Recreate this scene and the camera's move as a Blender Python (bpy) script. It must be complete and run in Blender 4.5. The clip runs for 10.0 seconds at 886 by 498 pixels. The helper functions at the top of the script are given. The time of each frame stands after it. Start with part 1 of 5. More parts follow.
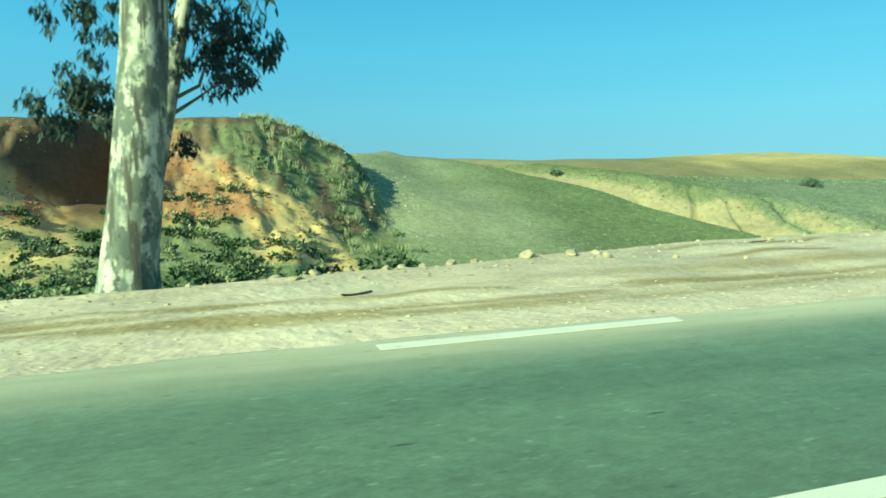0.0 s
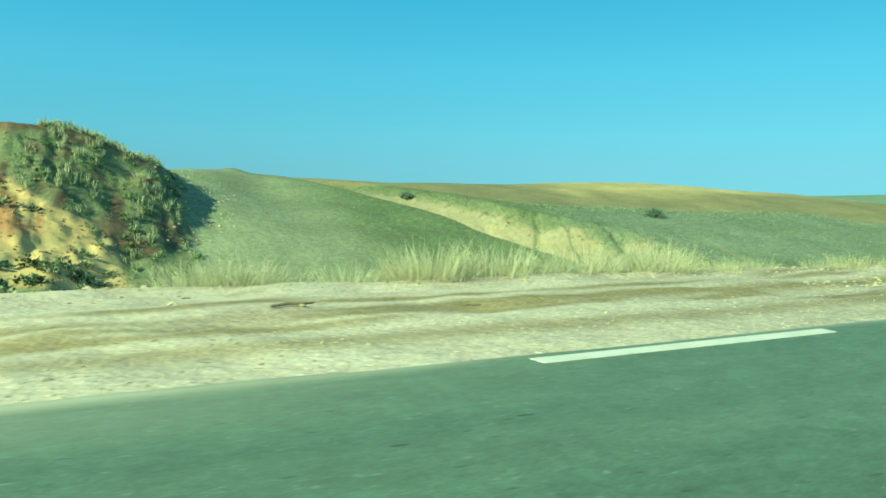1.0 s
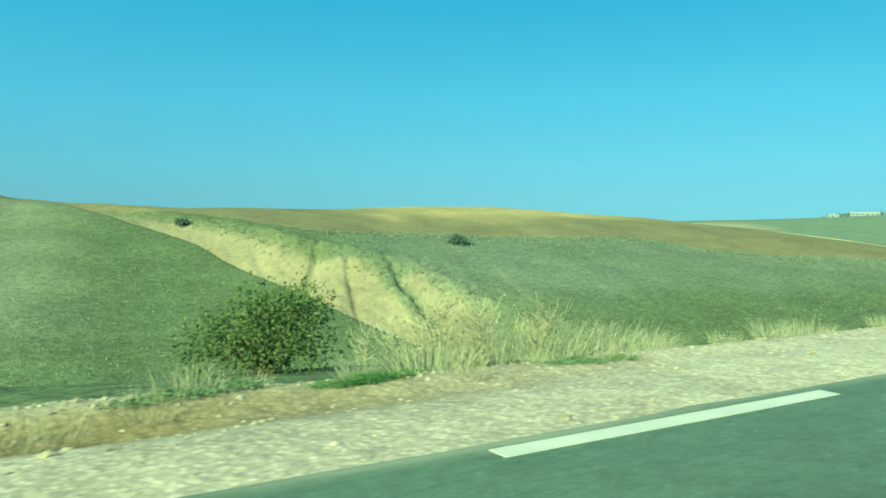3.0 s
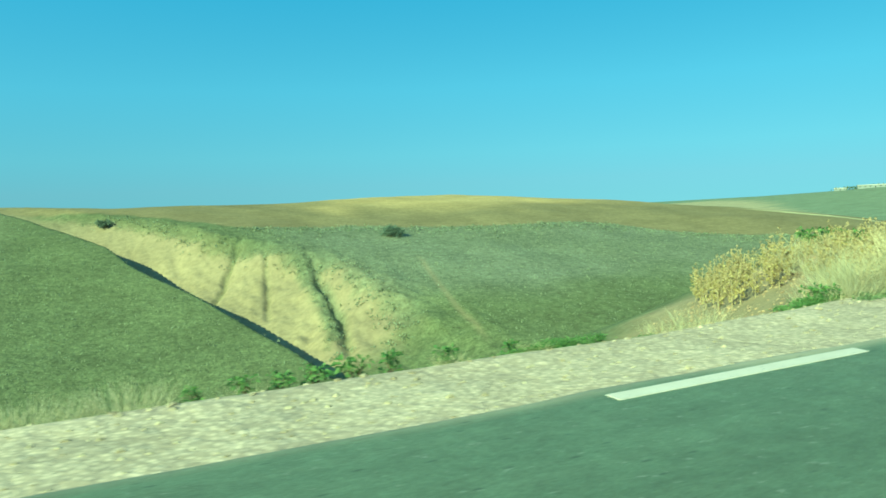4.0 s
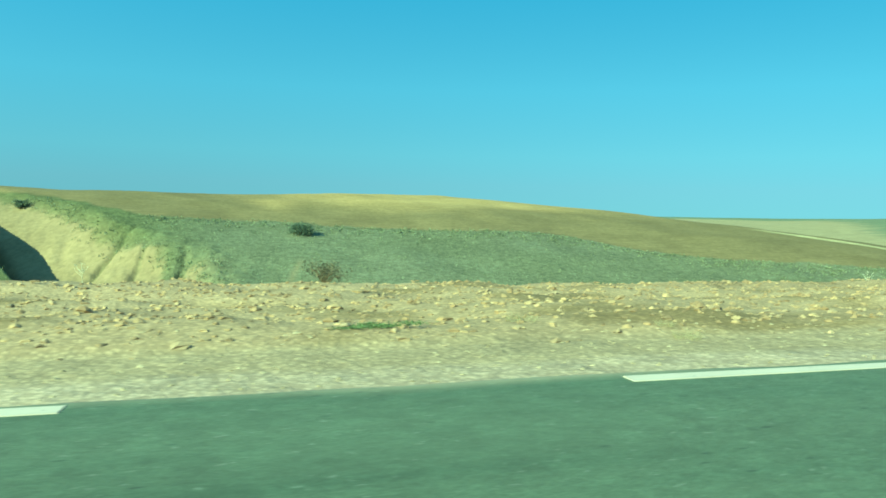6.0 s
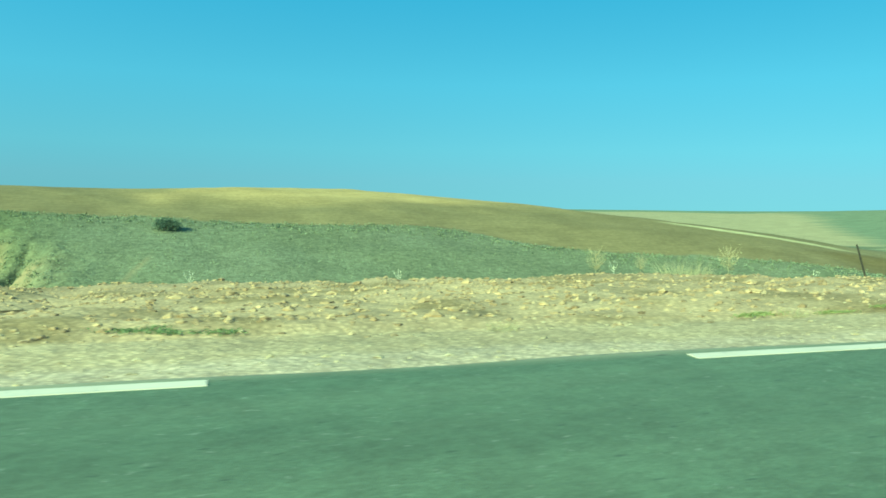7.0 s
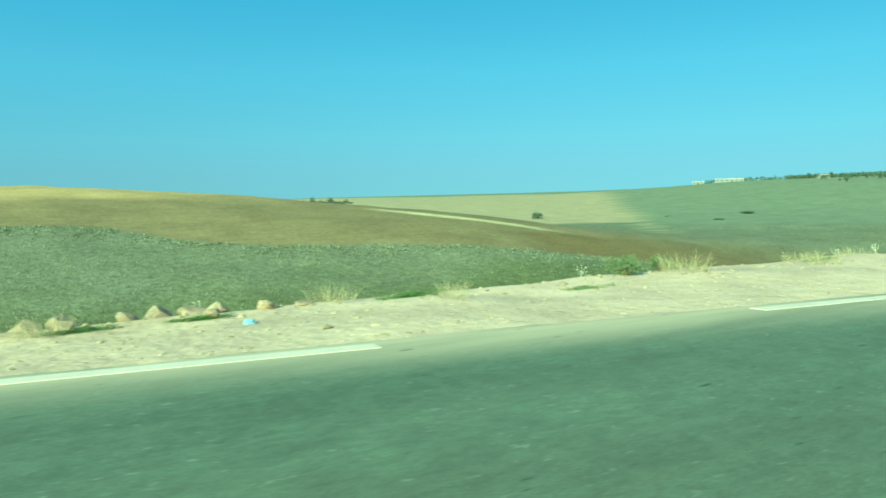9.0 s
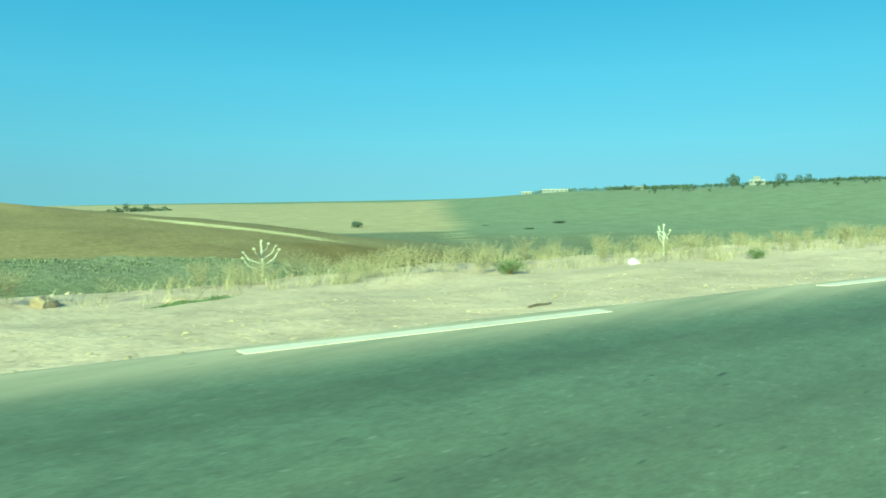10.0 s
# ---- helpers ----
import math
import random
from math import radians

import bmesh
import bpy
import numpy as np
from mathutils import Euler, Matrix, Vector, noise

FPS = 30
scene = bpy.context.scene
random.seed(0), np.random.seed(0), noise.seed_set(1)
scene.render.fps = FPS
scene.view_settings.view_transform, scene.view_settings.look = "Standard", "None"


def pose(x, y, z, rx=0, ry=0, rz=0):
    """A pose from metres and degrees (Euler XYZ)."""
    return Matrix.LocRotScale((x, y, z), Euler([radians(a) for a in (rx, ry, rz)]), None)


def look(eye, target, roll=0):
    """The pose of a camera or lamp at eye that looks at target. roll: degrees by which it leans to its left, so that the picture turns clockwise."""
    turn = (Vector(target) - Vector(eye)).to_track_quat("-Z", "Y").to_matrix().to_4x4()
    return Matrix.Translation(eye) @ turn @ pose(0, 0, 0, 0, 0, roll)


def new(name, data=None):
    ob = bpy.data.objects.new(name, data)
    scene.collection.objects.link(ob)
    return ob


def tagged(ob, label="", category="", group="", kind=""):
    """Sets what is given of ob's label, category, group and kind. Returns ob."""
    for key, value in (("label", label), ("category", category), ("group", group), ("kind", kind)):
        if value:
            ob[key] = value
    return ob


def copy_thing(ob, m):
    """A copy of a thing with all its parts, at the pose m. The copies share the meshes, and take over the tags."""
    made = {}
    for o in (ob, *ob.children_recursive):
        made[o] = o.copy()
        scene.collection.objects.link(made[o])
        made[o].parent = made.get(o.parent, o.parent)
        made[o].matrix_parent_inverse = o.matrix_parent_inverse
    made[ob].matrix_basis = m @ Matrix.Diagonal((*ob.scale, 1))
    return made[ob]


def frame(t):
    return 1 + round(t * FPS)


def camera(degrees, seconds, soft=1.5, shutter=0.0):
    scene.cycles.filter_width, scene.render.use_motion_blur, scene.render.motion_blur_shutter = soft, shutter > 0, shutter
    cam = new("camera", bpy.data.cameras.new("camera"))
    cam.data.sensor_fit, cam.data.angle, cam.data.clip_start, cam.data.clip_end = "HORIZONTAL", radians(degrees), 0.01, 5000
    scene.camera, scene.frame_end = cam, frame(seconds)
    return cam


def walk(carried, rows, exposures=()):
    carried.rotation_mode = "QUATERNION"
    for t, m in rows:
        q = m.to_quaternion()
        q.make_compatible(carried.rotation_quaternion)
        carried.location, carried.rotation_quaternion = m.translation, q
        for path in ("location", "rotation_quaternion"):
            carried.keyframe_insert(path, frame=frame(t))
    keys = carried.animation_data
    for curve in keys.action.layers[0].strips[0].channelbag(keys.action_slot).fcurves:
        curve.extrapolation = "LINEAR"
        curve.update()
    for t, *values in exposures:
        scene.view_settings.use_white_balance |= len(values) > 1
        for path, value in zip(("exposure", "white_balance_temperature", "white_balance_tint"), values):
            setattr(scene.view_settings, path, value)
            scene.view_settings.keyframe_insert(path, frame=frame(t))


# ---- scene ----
cam = camera(62.1, 10.0, soft=1.7, shutter=0.04)
# seconds, place, then pitch from level, roll and heading in degrees
ROWS = [
    (0.0, -0.15, -9.07, 1.70, -5.96, -1.38, -16.16),
    (0.5, 8.07, -8.22, 1.67, -4.66, -0.00, -19.51),
    (0.8, 13.05, -7.71, 1.56, -4.39, 0.06, -21.76),
    (1.0, 16.70, -7.41, 1.50, -4.30, 0.41, -23.23),
    (1.3, 22.63, -7.02, 1.43, -3.45, 0.51, -25.74),
    (1.5, 26.25, -6.76, 1.39, -3.02, 0.65, -26.43),
    (1.8, 32.00, -6.28, 1.385, -1.41, 1.40, -26.89),
    (2.0, 35.97, -5.91, 1.40, -0.50, 1.50, -26.96),
    (2.5, 46.27, -4.92, 1.435, -0.07, 1.33, -27.09),
    (2.7, 50.40, -4.62, 1.41, -1.19, 0.63, -27.50),
    (3.8, 71.48, -4.01, 1.345, -3.15, -1.50, -26.58),
    (4.0, 74.88, -4.07, 1.32, -3.10, -2.21, -26.32),
    (4.2, 79.29, -4.15, 1.27, -2.02, -1.21, -25.80),
    (4.5, 84.56, -4.21, 1.24, -0.48, -0.18, -23.50),
    (5.0, 94.17, -4.33, 1.215, -0.56, 0.99, -19.44),
    (5.5, 104.11, -4.55, 1.20, -2.73, 0.97, -18.20),
    (5.7, 108.00, -4.69, 1.20, -2.94, 1.02, -18.23),
    (6.8, 128.76, -5.80, 1.25, -3.13, 1.26, -19.49),
    (7.0, 132.62, -6.16, 1.26, -3.34, 0.82, -20.26),
    (7.2, 136.47, -6.55, 1.28, -3.46, 0.36, -20.97),
    (7.5, 142.19, -7.20, 1.35, -4.05, -0.96, -22.56),
    (7.7, 146.00, -7.67, 1.38, -4.34, -1.07, -23.60),
    (8.0, 151.75, -8.45, 1.41, -4.67, -1.12, -25.20),
    (8.2, 155.42, -8.99, 1.40, -4.86, -1.26, -26.15),
    (8.5, 160.74, -9.83, 1.37, -5.21, -1.03, -27.96),
    (8.7, 164.34, -10.44, 1.35, -5.00, -1.36, -29.13),
    (9.0, 169.68, -11.41, 1.31, -4.31, -1.35, -31.59),
    (9.3, 174.87, -12.39, 1.27, -4.22, -1.25, -35.64),
    (9.5, 178.03, -12.98, 1.25, -4.40, -1.39, -37.70),
    (9.7, 181.59, -13.74, 1.25, -4.50, -1.13, -40.09),
    (10.0, 186.84, -14.96, 1.24, -3.92, -0.77, -43.32),
]
walk(cam, [(t, pose(x, y, z, 90 + pitch, 0, yaw) @ pose(0, 0, 0, 0, 0, roll)) for t, x, y, z, pitch, roll, yaw in ROWS], exposures=[(0.0, 1.08, 6120, -56.0), (1.4, 1.0, 6060, -63.5), (6.8, 1.01, 6080, -63.0), (8.0, 1.02, 6080, -62.0), (10.0, 1.02, 6080, -62.0)])

# ---- sky, sun and exposure ----
SUN_ELEVATION, SUN_HEADING = radians(27), radians(241)   # heading clockwise from +y
world = bpy.data.worlds.new("world")
scene.world = world
world.use_nodes = True
wn, wl = world.node_tree.nodes, world.node_tree.links
sky = wn.new("ShaderNodeTexSky")
sky.sky_type = "NISHITA"
sky.sun_disc = False
sky.sun_elevation, sky.sun_rotation = SUN_ELEVATION, SUN_HEADING
sky.altitude, sky.air_density, sky.dust_density, sky.ozone_density = 100, 1.0, 0.1, 3.2
wn["Background"].inputs["Strength"].default_value = 0.2
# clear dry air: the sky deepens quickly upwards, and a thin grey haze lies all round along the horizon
direction = wn.new("ShaderNodeTexCoord")
climb = wn.new("ShaderNodeVectorMath")
climb.operation = "MULTIPLY_ADD"
climb.inputs[1].default_value, climb.inputs[2].default_value = (1, 1, 2.6), (0, 0, 0.42)
level = wn.new("ShaderNodeVectorMath")
level.operation = "NORMALIZE"
wl.new(direction.outputs["Generated"], climb.inputs[0])
wl.new(climb.outputs[0], level.inputs[0])
wl.new(level.outputs[0], sky.inputs["Vector"])
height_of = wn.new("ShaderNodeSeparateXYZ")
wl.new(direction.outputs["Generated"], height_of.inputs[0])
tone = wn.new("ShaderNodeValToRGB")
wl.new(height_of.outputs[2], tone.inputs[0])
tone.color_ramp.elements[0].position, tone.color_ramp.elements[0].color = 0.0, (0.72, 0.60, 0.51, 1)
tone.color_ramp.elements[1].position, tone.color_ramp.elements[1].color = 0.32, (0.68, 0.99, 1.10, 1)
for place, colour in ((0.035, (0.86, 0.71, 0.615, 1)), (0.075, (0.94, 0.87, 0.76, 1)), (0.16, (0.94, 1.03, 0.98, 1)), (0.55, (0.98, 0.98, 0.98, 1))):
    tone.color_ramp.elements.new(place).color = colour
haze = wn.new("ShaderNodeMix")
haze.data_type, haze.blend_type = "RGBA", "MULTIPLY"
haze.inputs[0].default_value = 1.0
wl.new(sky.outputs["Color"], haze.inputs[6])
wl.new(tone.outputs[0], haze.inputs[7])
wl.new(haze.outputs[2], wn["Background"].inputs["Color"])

sun = new("sun", bpy.data.lights.new("sun", "SUN"))
sun.data.energy, sun.data.angle, sun.data.color = 4.9, radians(0.53), (1.0, 0.90, 0.73)
to_sun = Vector((math.sin(SUN_HEADING) * math.cos(SUN_ELEVATION), math.cos(SUN_HEADING) * math.cos(SUN_ELEVATION), math.sin(SUN_ELEVATION)))
sun.matrix_world = look(to_sun * 60, (0, 0, 0))

# ---- materials ----
def nodes_of(name):
    m = bpy.data.materials.new(name)
    m.use_nodes = True
    n, l = m.node_tree.nodes, m.node_tree.links
    return m, n, l, n["Principled BSDF"]


def add(n, kind, **inputs):
    o = n.new(kind)
    for k, v in inputs.items():
        o.inputs[k.replace("_", " ")].default_value = v
    return o


def blend(n, l, mode, fac, a, b):
    """A colour mix node; each of fac, a, b is a value or a socket."""
    o = n.new("ShaderNodeMix")
    o.data_type, o.blend_type = "RGBA", mode
    for slot, v in ((0, fac), (6, a), (7, b)):
        if isinstance(v, bpy.types.NodeSocket):
            l.new(v, o.inputs[slot])
        elif slot == 0:
            o.inputs[0].default_value = v
        else:
            o.inputs[slot].default_value = (*v[:3], 1)
    return o.outputs[2]


def ramp(n, l, src, low, high, a=0.0, b=1.0):
    o = n.new("ShaderNodeMapRange")
    o.inputs[1].default_value, o.inputs[2].default_value, o.inputs[3].default_value, o.inputs[4].default_value = low, high, a, b
    l.new(src, o.inputs[0])
    return o.outputs[0]


def noise_at(n, l, scale, detail=3.0, rough=0.6, stretch=None, coord="Object"):
    tc = n.new("ShaderNodeTexCoord")
    src = tc.outputs[coord]
    if stretch:
        mp = n.new("ShaderNodeMapping")
        mp.inputs["Scale"].default_value = stretch
        l.new(src, mp.inputs["Vector"])
        src = mp.outputs[0]
    o = add(n, "ShaderNodeTexNoise", Scale=scale, Detail=detail, Roughness=rough)
    l.new(src, o.inputs["Vector"])
    return o.outputs["Fac"]


def relief(n, l, bsdf, height, strength, distance):
    o = add(n, "ShaderNodeBump", Strength=strength, Distance=distance)
    l.new(height, o.inputs["Height"])
    l.new(o.outputs[0], bsdf.inputs["Normal"])


def grey(v):
    return (v, v, v)


def plain(name, colour, rough=0.8, grain=12.0, spread=0.25, bump=0.0, metal=0.0, by_object=0.0, coord="Object"):
    """A matt surface whose colour wanders by grain and from piece to piece."""
    m, n, l, bsdf = nodes_of(name)
    f = noise_at(n, l, grain, 4, coord=coord)
    g = noise_at(n, l, grain / 7, 2, coord=coord)
    c = blend(n, l, "MULTIPLY", 1.0, colour, ramp(n, l, f, 0.25, 0.75, 1 - spread, 1 + spread))
    c = blend(n, l, "MULTIPLY", 1.0, c, ramp(n, l, g, 0.3, 0.7, 1 - spread * 0.6, 1 + spread * 0.6))
    if by_object:
        info = n.new("ShaderNodeObjectInfo")
        c = blend(n, l, "MULTIPLY", 1.0, c, ramp(n, l, info.outputs["Random"], 0, 1, 1 - by_object, 1 + by_object))
    l.new(c, bsdf.inputs["Base Color"])
    bsdf.inputs["Roughness"].default_value, bsdf.inputs["Metallic"].default_value = rough, metal
    bsdf.inputs["Specular IOR Level"].default_value = 0.25
    if bump:
        relief(n, l, bsdf, f, 0.6, bump)
    return m


def island_tinted(name, dark, light, rough=0.7, through_light=0.0):
    """Leaves, blades and stones of one mesh: each piece takes its own shade between two colours."""
    m, n, l, bsdf = nodes_of(name)
    geo = n.new("ShaderNodeNewGeometry")
    c = blend(n, l, "MIX", geo.outputs["Random Per Island"], dark, light)
    f = noise_at(n, l, 3.0, 2)
    c = blend(n, l, "MULTIPLY", 1.0, c, ramp(n, l, f, 0.3, 0.7, 0.8, 1.2))
    l.new(c, bsdf.inputs["Base Color"])
    bsdf.inputs["Roughness"].default_value = rough
    bsdf.inputs["Specular IOR Level"].default_value = 0.2
    if through_light:
        tr = n.new("ShaderNodeBsdfTranslucent")
        l.new(c, tr.inputs["Color"])
        mx = n.new("ShaderNodeMixShader")
        mx.inputs[0].default_value = through_light
        l.new(bsdf.outputs[0], mx.inputs[1])
        l.new(tr.outputs[0], mx.inputs[2])
        l.new(mx.outputs[0], n["Material Output"].inputs["Surface"])
    return m


def ground_material():
    m, n, l, bsdf = nodes_of("ground_cover")
    cover = n.new("ShaderNodeAttribute")
    cover.attribute_name = "cover"
    kind = n.new("ShaderNodeAttribute")
    kind.attribute_name = "kind"
    sep = n.new("ShaderNodeSeparateColor")
    l.new(kind.outputs["Color"], sep.inputs[0])
    grassy, stony, tilled = sep.outputs[0], sep.outputs[1], sep.outputs[2]
    fine = noise_at(n, l, 9.0, 5, 0.7)
    mid = noise_at(n, l, 1.1, 4, 0.65)
    wide = noise_at(n, l, 0.09, 3)
    c = cover.outputs["Color"]
    c = blend(n, l, "MULTIPLY", 1.0, c, ramp(n, l, mid, 0.28, 0.72, 0.80, 1.18))
    c = blend(n, l, "MULTIPLY", 1.0, c, ramp(n, l, wide, 0.3, 0.7, 0.86, 1.14))
    # pebbles and clods
    tc = n.new("ShaderNodeTexCoord")
    cell = add(n, "ShaderNodeTexVoronoi", Scale=16.0)
    l.new(tc.outputs["Object"], cell.inputs["Vector"])
    peb = blend(n, l, "MULTIPLY", 1.0, c, ramp(n, l, cell.outputs["Distance"], 0.05, 0.60, 1.16, 0.74))
    coarse = add(n, "ShaderNodeTexVoronoi", Scale=6.5)
    l.new(tc.outputs["Object"], coarse.inputs["Vector"])
    peb = blend(n, l, "MULTIPLY", 1.0, peb, ramp(n, l, coarse.outputs["Distance"], 0.08, 0.55, 1.07, 0.89))
    c = blend(n, l, "MIX", stony, c, peb)
    # grass: light blades and dark gaps
    blades = noise_at(n, l, 2.6, 6, 0.75, (1, 1, 0.5))
    tufts = noise_at(n, l, 0.75, 4, 0.7)
    gr = blend(n, l, "MULTIPLY", 1.0, c, ramp(n, l, blades, 0.40, 0.66, 0.74, 1.26))
    gr = blend(n, l, "MULTIPLY", 1.0, gr, ramp(n, l, tufts, 0.34, 0.66, 0.78, 1.22))
    pale_stems = blend(n, l, "MIX", ramp(n, l, noise_at(n, l, 5.5, 3, 0.7, (1, 1, 0.4)), 0.60, 0.74, 0.0, 0.28), gr, (0.34, 0.33, 0.21))
    c = blend(n, l, "MIX", grassy, c, pale_stems)
    # furrows
    furrow = noise_at(n, l, 0.7, 3, 0.6, (0.25, 1.6, 1))
    c = blend(n, l, "MULTIPLY", tilled, c, ramp(n, l, furrow, 0.3, 0.7, 0.88, 1.12))
    l.new(c, bsdf.inputs["Base Color"])
    bsdf.inputs["Roughness"].default_value = 0.95
    bsdf.inputs["Specular IOR Level"].default_value = 0.1
    h = n.new("ShaderNodeMath")
    h.operation = "ADD"
    l.new(fine, h.inputs[0])
    l.new(ramp(n, l, mid, 0.2, 0.8, 0.0, 2.0), h.inputs[1])
    hummocks = noise_at(n, l, 1.7, 3, 0.6)
    standing = n.new("ShaderNodeMath")
    standing.operation = "MULTIPLY"
    l.new(grassy, standing.inputs[0])
    l.new(ramp(n, l, hummocks, 0.3, 0.8, 0.0, 4.5), standing.inputs[1])
    both = n.new("ShaderNodeMath")
    both.operation = "ADD"
    l.new(h.outputs[0], both.inputs[0])
    l.new(standing.outputs[0], both.inputs[1])
    relief(n, l, bsdf, both.outputs[0], 0.7, 0.03)
    return m


def asphalt_material():
    m, n, l, bsdf = nodes_of("asphalt")
    at = n.new("ShaderNodeAttribute")
    at.attribute_name = "worn"
    sep = n.new("ShaderNodeSeparateColor")
    l.new(at.outputs["Color"], sep.inputs[0])
    fine = noise_at(n, l, 60.0, 3, 0.7)
    chips = noise_at(n, l, 17.0, 4, 0.75, (0.55, 1.0, 1.0))
    streak = noise_at(n, l, 1.4, 5, 0.65, (0.12, 1.0, 1.0))
    mid = noise_at(n, l, 3.4, 4, 0.7)
    c = blend(n, l, "MIX", ramp(n, l, fine, 0.3, 0.7), (0.064, 0.088, 0.055), (0.118, 0.158, 0.100))
    c = blend(n, l, "MULTIPLY", 1.0, c, ramp(n, l, chips, 0.36, 0.64, 0.84, 1.16))
    c = blend(n, l, "MULTIPLY", 1.0, c, ramp(n, l, streak, 0.3, 0.7, 0.90, 1.10))
    c = blend(n, l, "MULTIPLY", 1.0, c, ramp(n, l, mid, 0.32, 0.68, 0.86, 1.14))
    # pale stone chips in the surface
    c = blend(n, l, "MIX", ramp(n, l, noise_at(n, l, 21.0, 2, 0.6, (0.5, 1.0, 1.0)), 0.66, 0.73, 0.0, 0.5), c, (0.26, 0.28, 0.22))
    # tyre-dark bands
    c = blend(n, l, "MULTIPLY", sep.outputs[1], c, (0.52, 0.55, 0.55))
    # blown dust, patchy
    dust = n.new("ShaderNodeMath")
    dust.operation = "MULTIPLY"
    l.new(sep.outputs[0], dust.inputs[0])
    l.new(ramp(n, l, streak, 0.30, 0.62, 0.55, 1.15), dust.inputs[1])
    dust.use_clamp = True
    c = blend(n, l, "MIX", dust.outputs[0], c, (0.46, 0.375, 0.25))
    # dark flecks of patched bitumen
    tc = n.new("ShaderNodeTexCoord")
    mp = n.new("ShaderNodeMapping")
    mp.inputs["Scale"].default_value = (0.55, 2.2, 1.0)
    l.new(tc.outputs["Object"], mp.inputs["Vector"])
    cell = add(n, "ShaderNodeTexVoronoi", Scale=1.3)
    l.new(mp.outputs[0], cell.inputs["Vector"])
    c = blend(n, l, "MIX", ramp(n, l, cell.outputs["Distance"], 0.03, 0.05, 0.75, 0.0), c, (0.03, 0.031, 0.03))
    speck = add(n, "ShaderNodeTexVoronoi", Scale=4.6)
    l.new(mp.outputs[0], speck.inputs["Vector"])
    c = blend(n, l, "MIX", ramp(n, l, speck.outputs["Distance"], 0.05, 0.12, 0.55, 0.0), c, (0.026, 0.030, 0.028))
    l.new(c, bsdf.inputs["Base Color"])
    bsdf.inputs["Roughness"].default_value = 0.75
    bsdf.inputs["Specular IOR Level"].default_value = 0.35
    relief(n, l, bsdf, fine, 0.5, 0.006)
    return m


def paint_material():
    m, n, l, bsdf = nodes_of("road_paint")
    chip = noise_at(n, l, 22.0, 4, 0.7)
    wear = noise_at(n, l, 2.0, 3)
    c = blend(n, l, "MIX", ramp(n, l, wear, 0.35, 0.7), (0.66, 0.55, 0.44), (0.58, 0.48, 0.38))
    c = blend(n, l, "MIX", ramp(n, l, chip, 0.64, 0.70), c, (0.20, 0.20, 0.18))
    l.new(c, bsdf.inputs["Base Color"])
    bsdf.inputs["Roughness"].default_value = 0.6
    return m


MAT_GROUND, MAT_ASPHALT, MAT_PAINT = ground_material(), asphalt_material(), paint_material()

# ---- shape of the land ----
# x runs along the road, d is the distance to the far side of the edge line (negative: on the asphalt)
BEND = (-7.394, -3.369, 0.723, 0.253)


def road_line(x):
    """y and z of the edge line at x: a gentle bend and dip, straight past the ends."""
    x = np.asarray(x, float)
    xc = np.clip(x, -15, 200)
    u = (xc - 95) / 95
    y, z = BEND[0] * u**2 + BEND[1] * u**3, BEND[2] * u**2 + BEND[3] * u**3
    sy, sz = (2 * BEND[0] * u + 3 * BEND[1] * u**2) / 95, (2 * BEND[2] * u + 3 * BEND[3] * u**2) / 95
    # past x = 150 the road lies flatter
    v = np.clip((np.clip(x, -1000, 230) - 144) / 14, 0, None)
    ease = np.where(v < 1, v**3 - 0.5 * v**4, v - 0.5) * 14
    return y + sy * (x - xc), z + sz * (x - xc) * np.exp(-np.abs(x - xc) / 200) - 0.0187 * ease


def step(a, b, v):
    s = np.clip((np.asarray(v, float) - a) / (b - a), 0, 1)
    return s * s * (3 - 2 * s)


def smax(a, b, k):
    return 0.5 * (a + b + np.sqrt((a - b) ** 2 + k * k))


def smin(a, b, k):
    return 0.5 * (a + b - np.sqrt((a - b) ** 2 + k * k))


def lump(x, y, size, seed=0.0):
    """Smooth value noise in -1..1 on a lattice of the given size."""
    x, y = np.asarray(x, float) / size + seed * 17.3, np.asarray(y, float) / size + seed * 9.1
    i, j = np.floor(x), np.floor(y)
    fx, fy = x - i, y - j
    fx, fy = fx * fx * (3 - 2 * fx), fy * fy * (3 - 2 * fy)

    def h(a, b):
        v = np.sin(a * 127.1 + b * 311.7 + seed * 74.7) * 43758.5453
        return 2 * (v - np.floor(v)) - 1

    return (h(i, j) * (1 - fx) + h(i + 1, j) * fx) * (1 - fy) + (h(i, j + 1) * (1 - fx) + h(i + 1, j + 1) * fx) * fy


def spur_line(y):
    """x of the cut beside the grassy spur that runs down the gully's wall."""
    return np.interp(y, [84, 90, 100.5, 108, 119, 127, 142], [105.0, 106.6, 109.3, 110.5, 111.2, 111.8, 114.0])


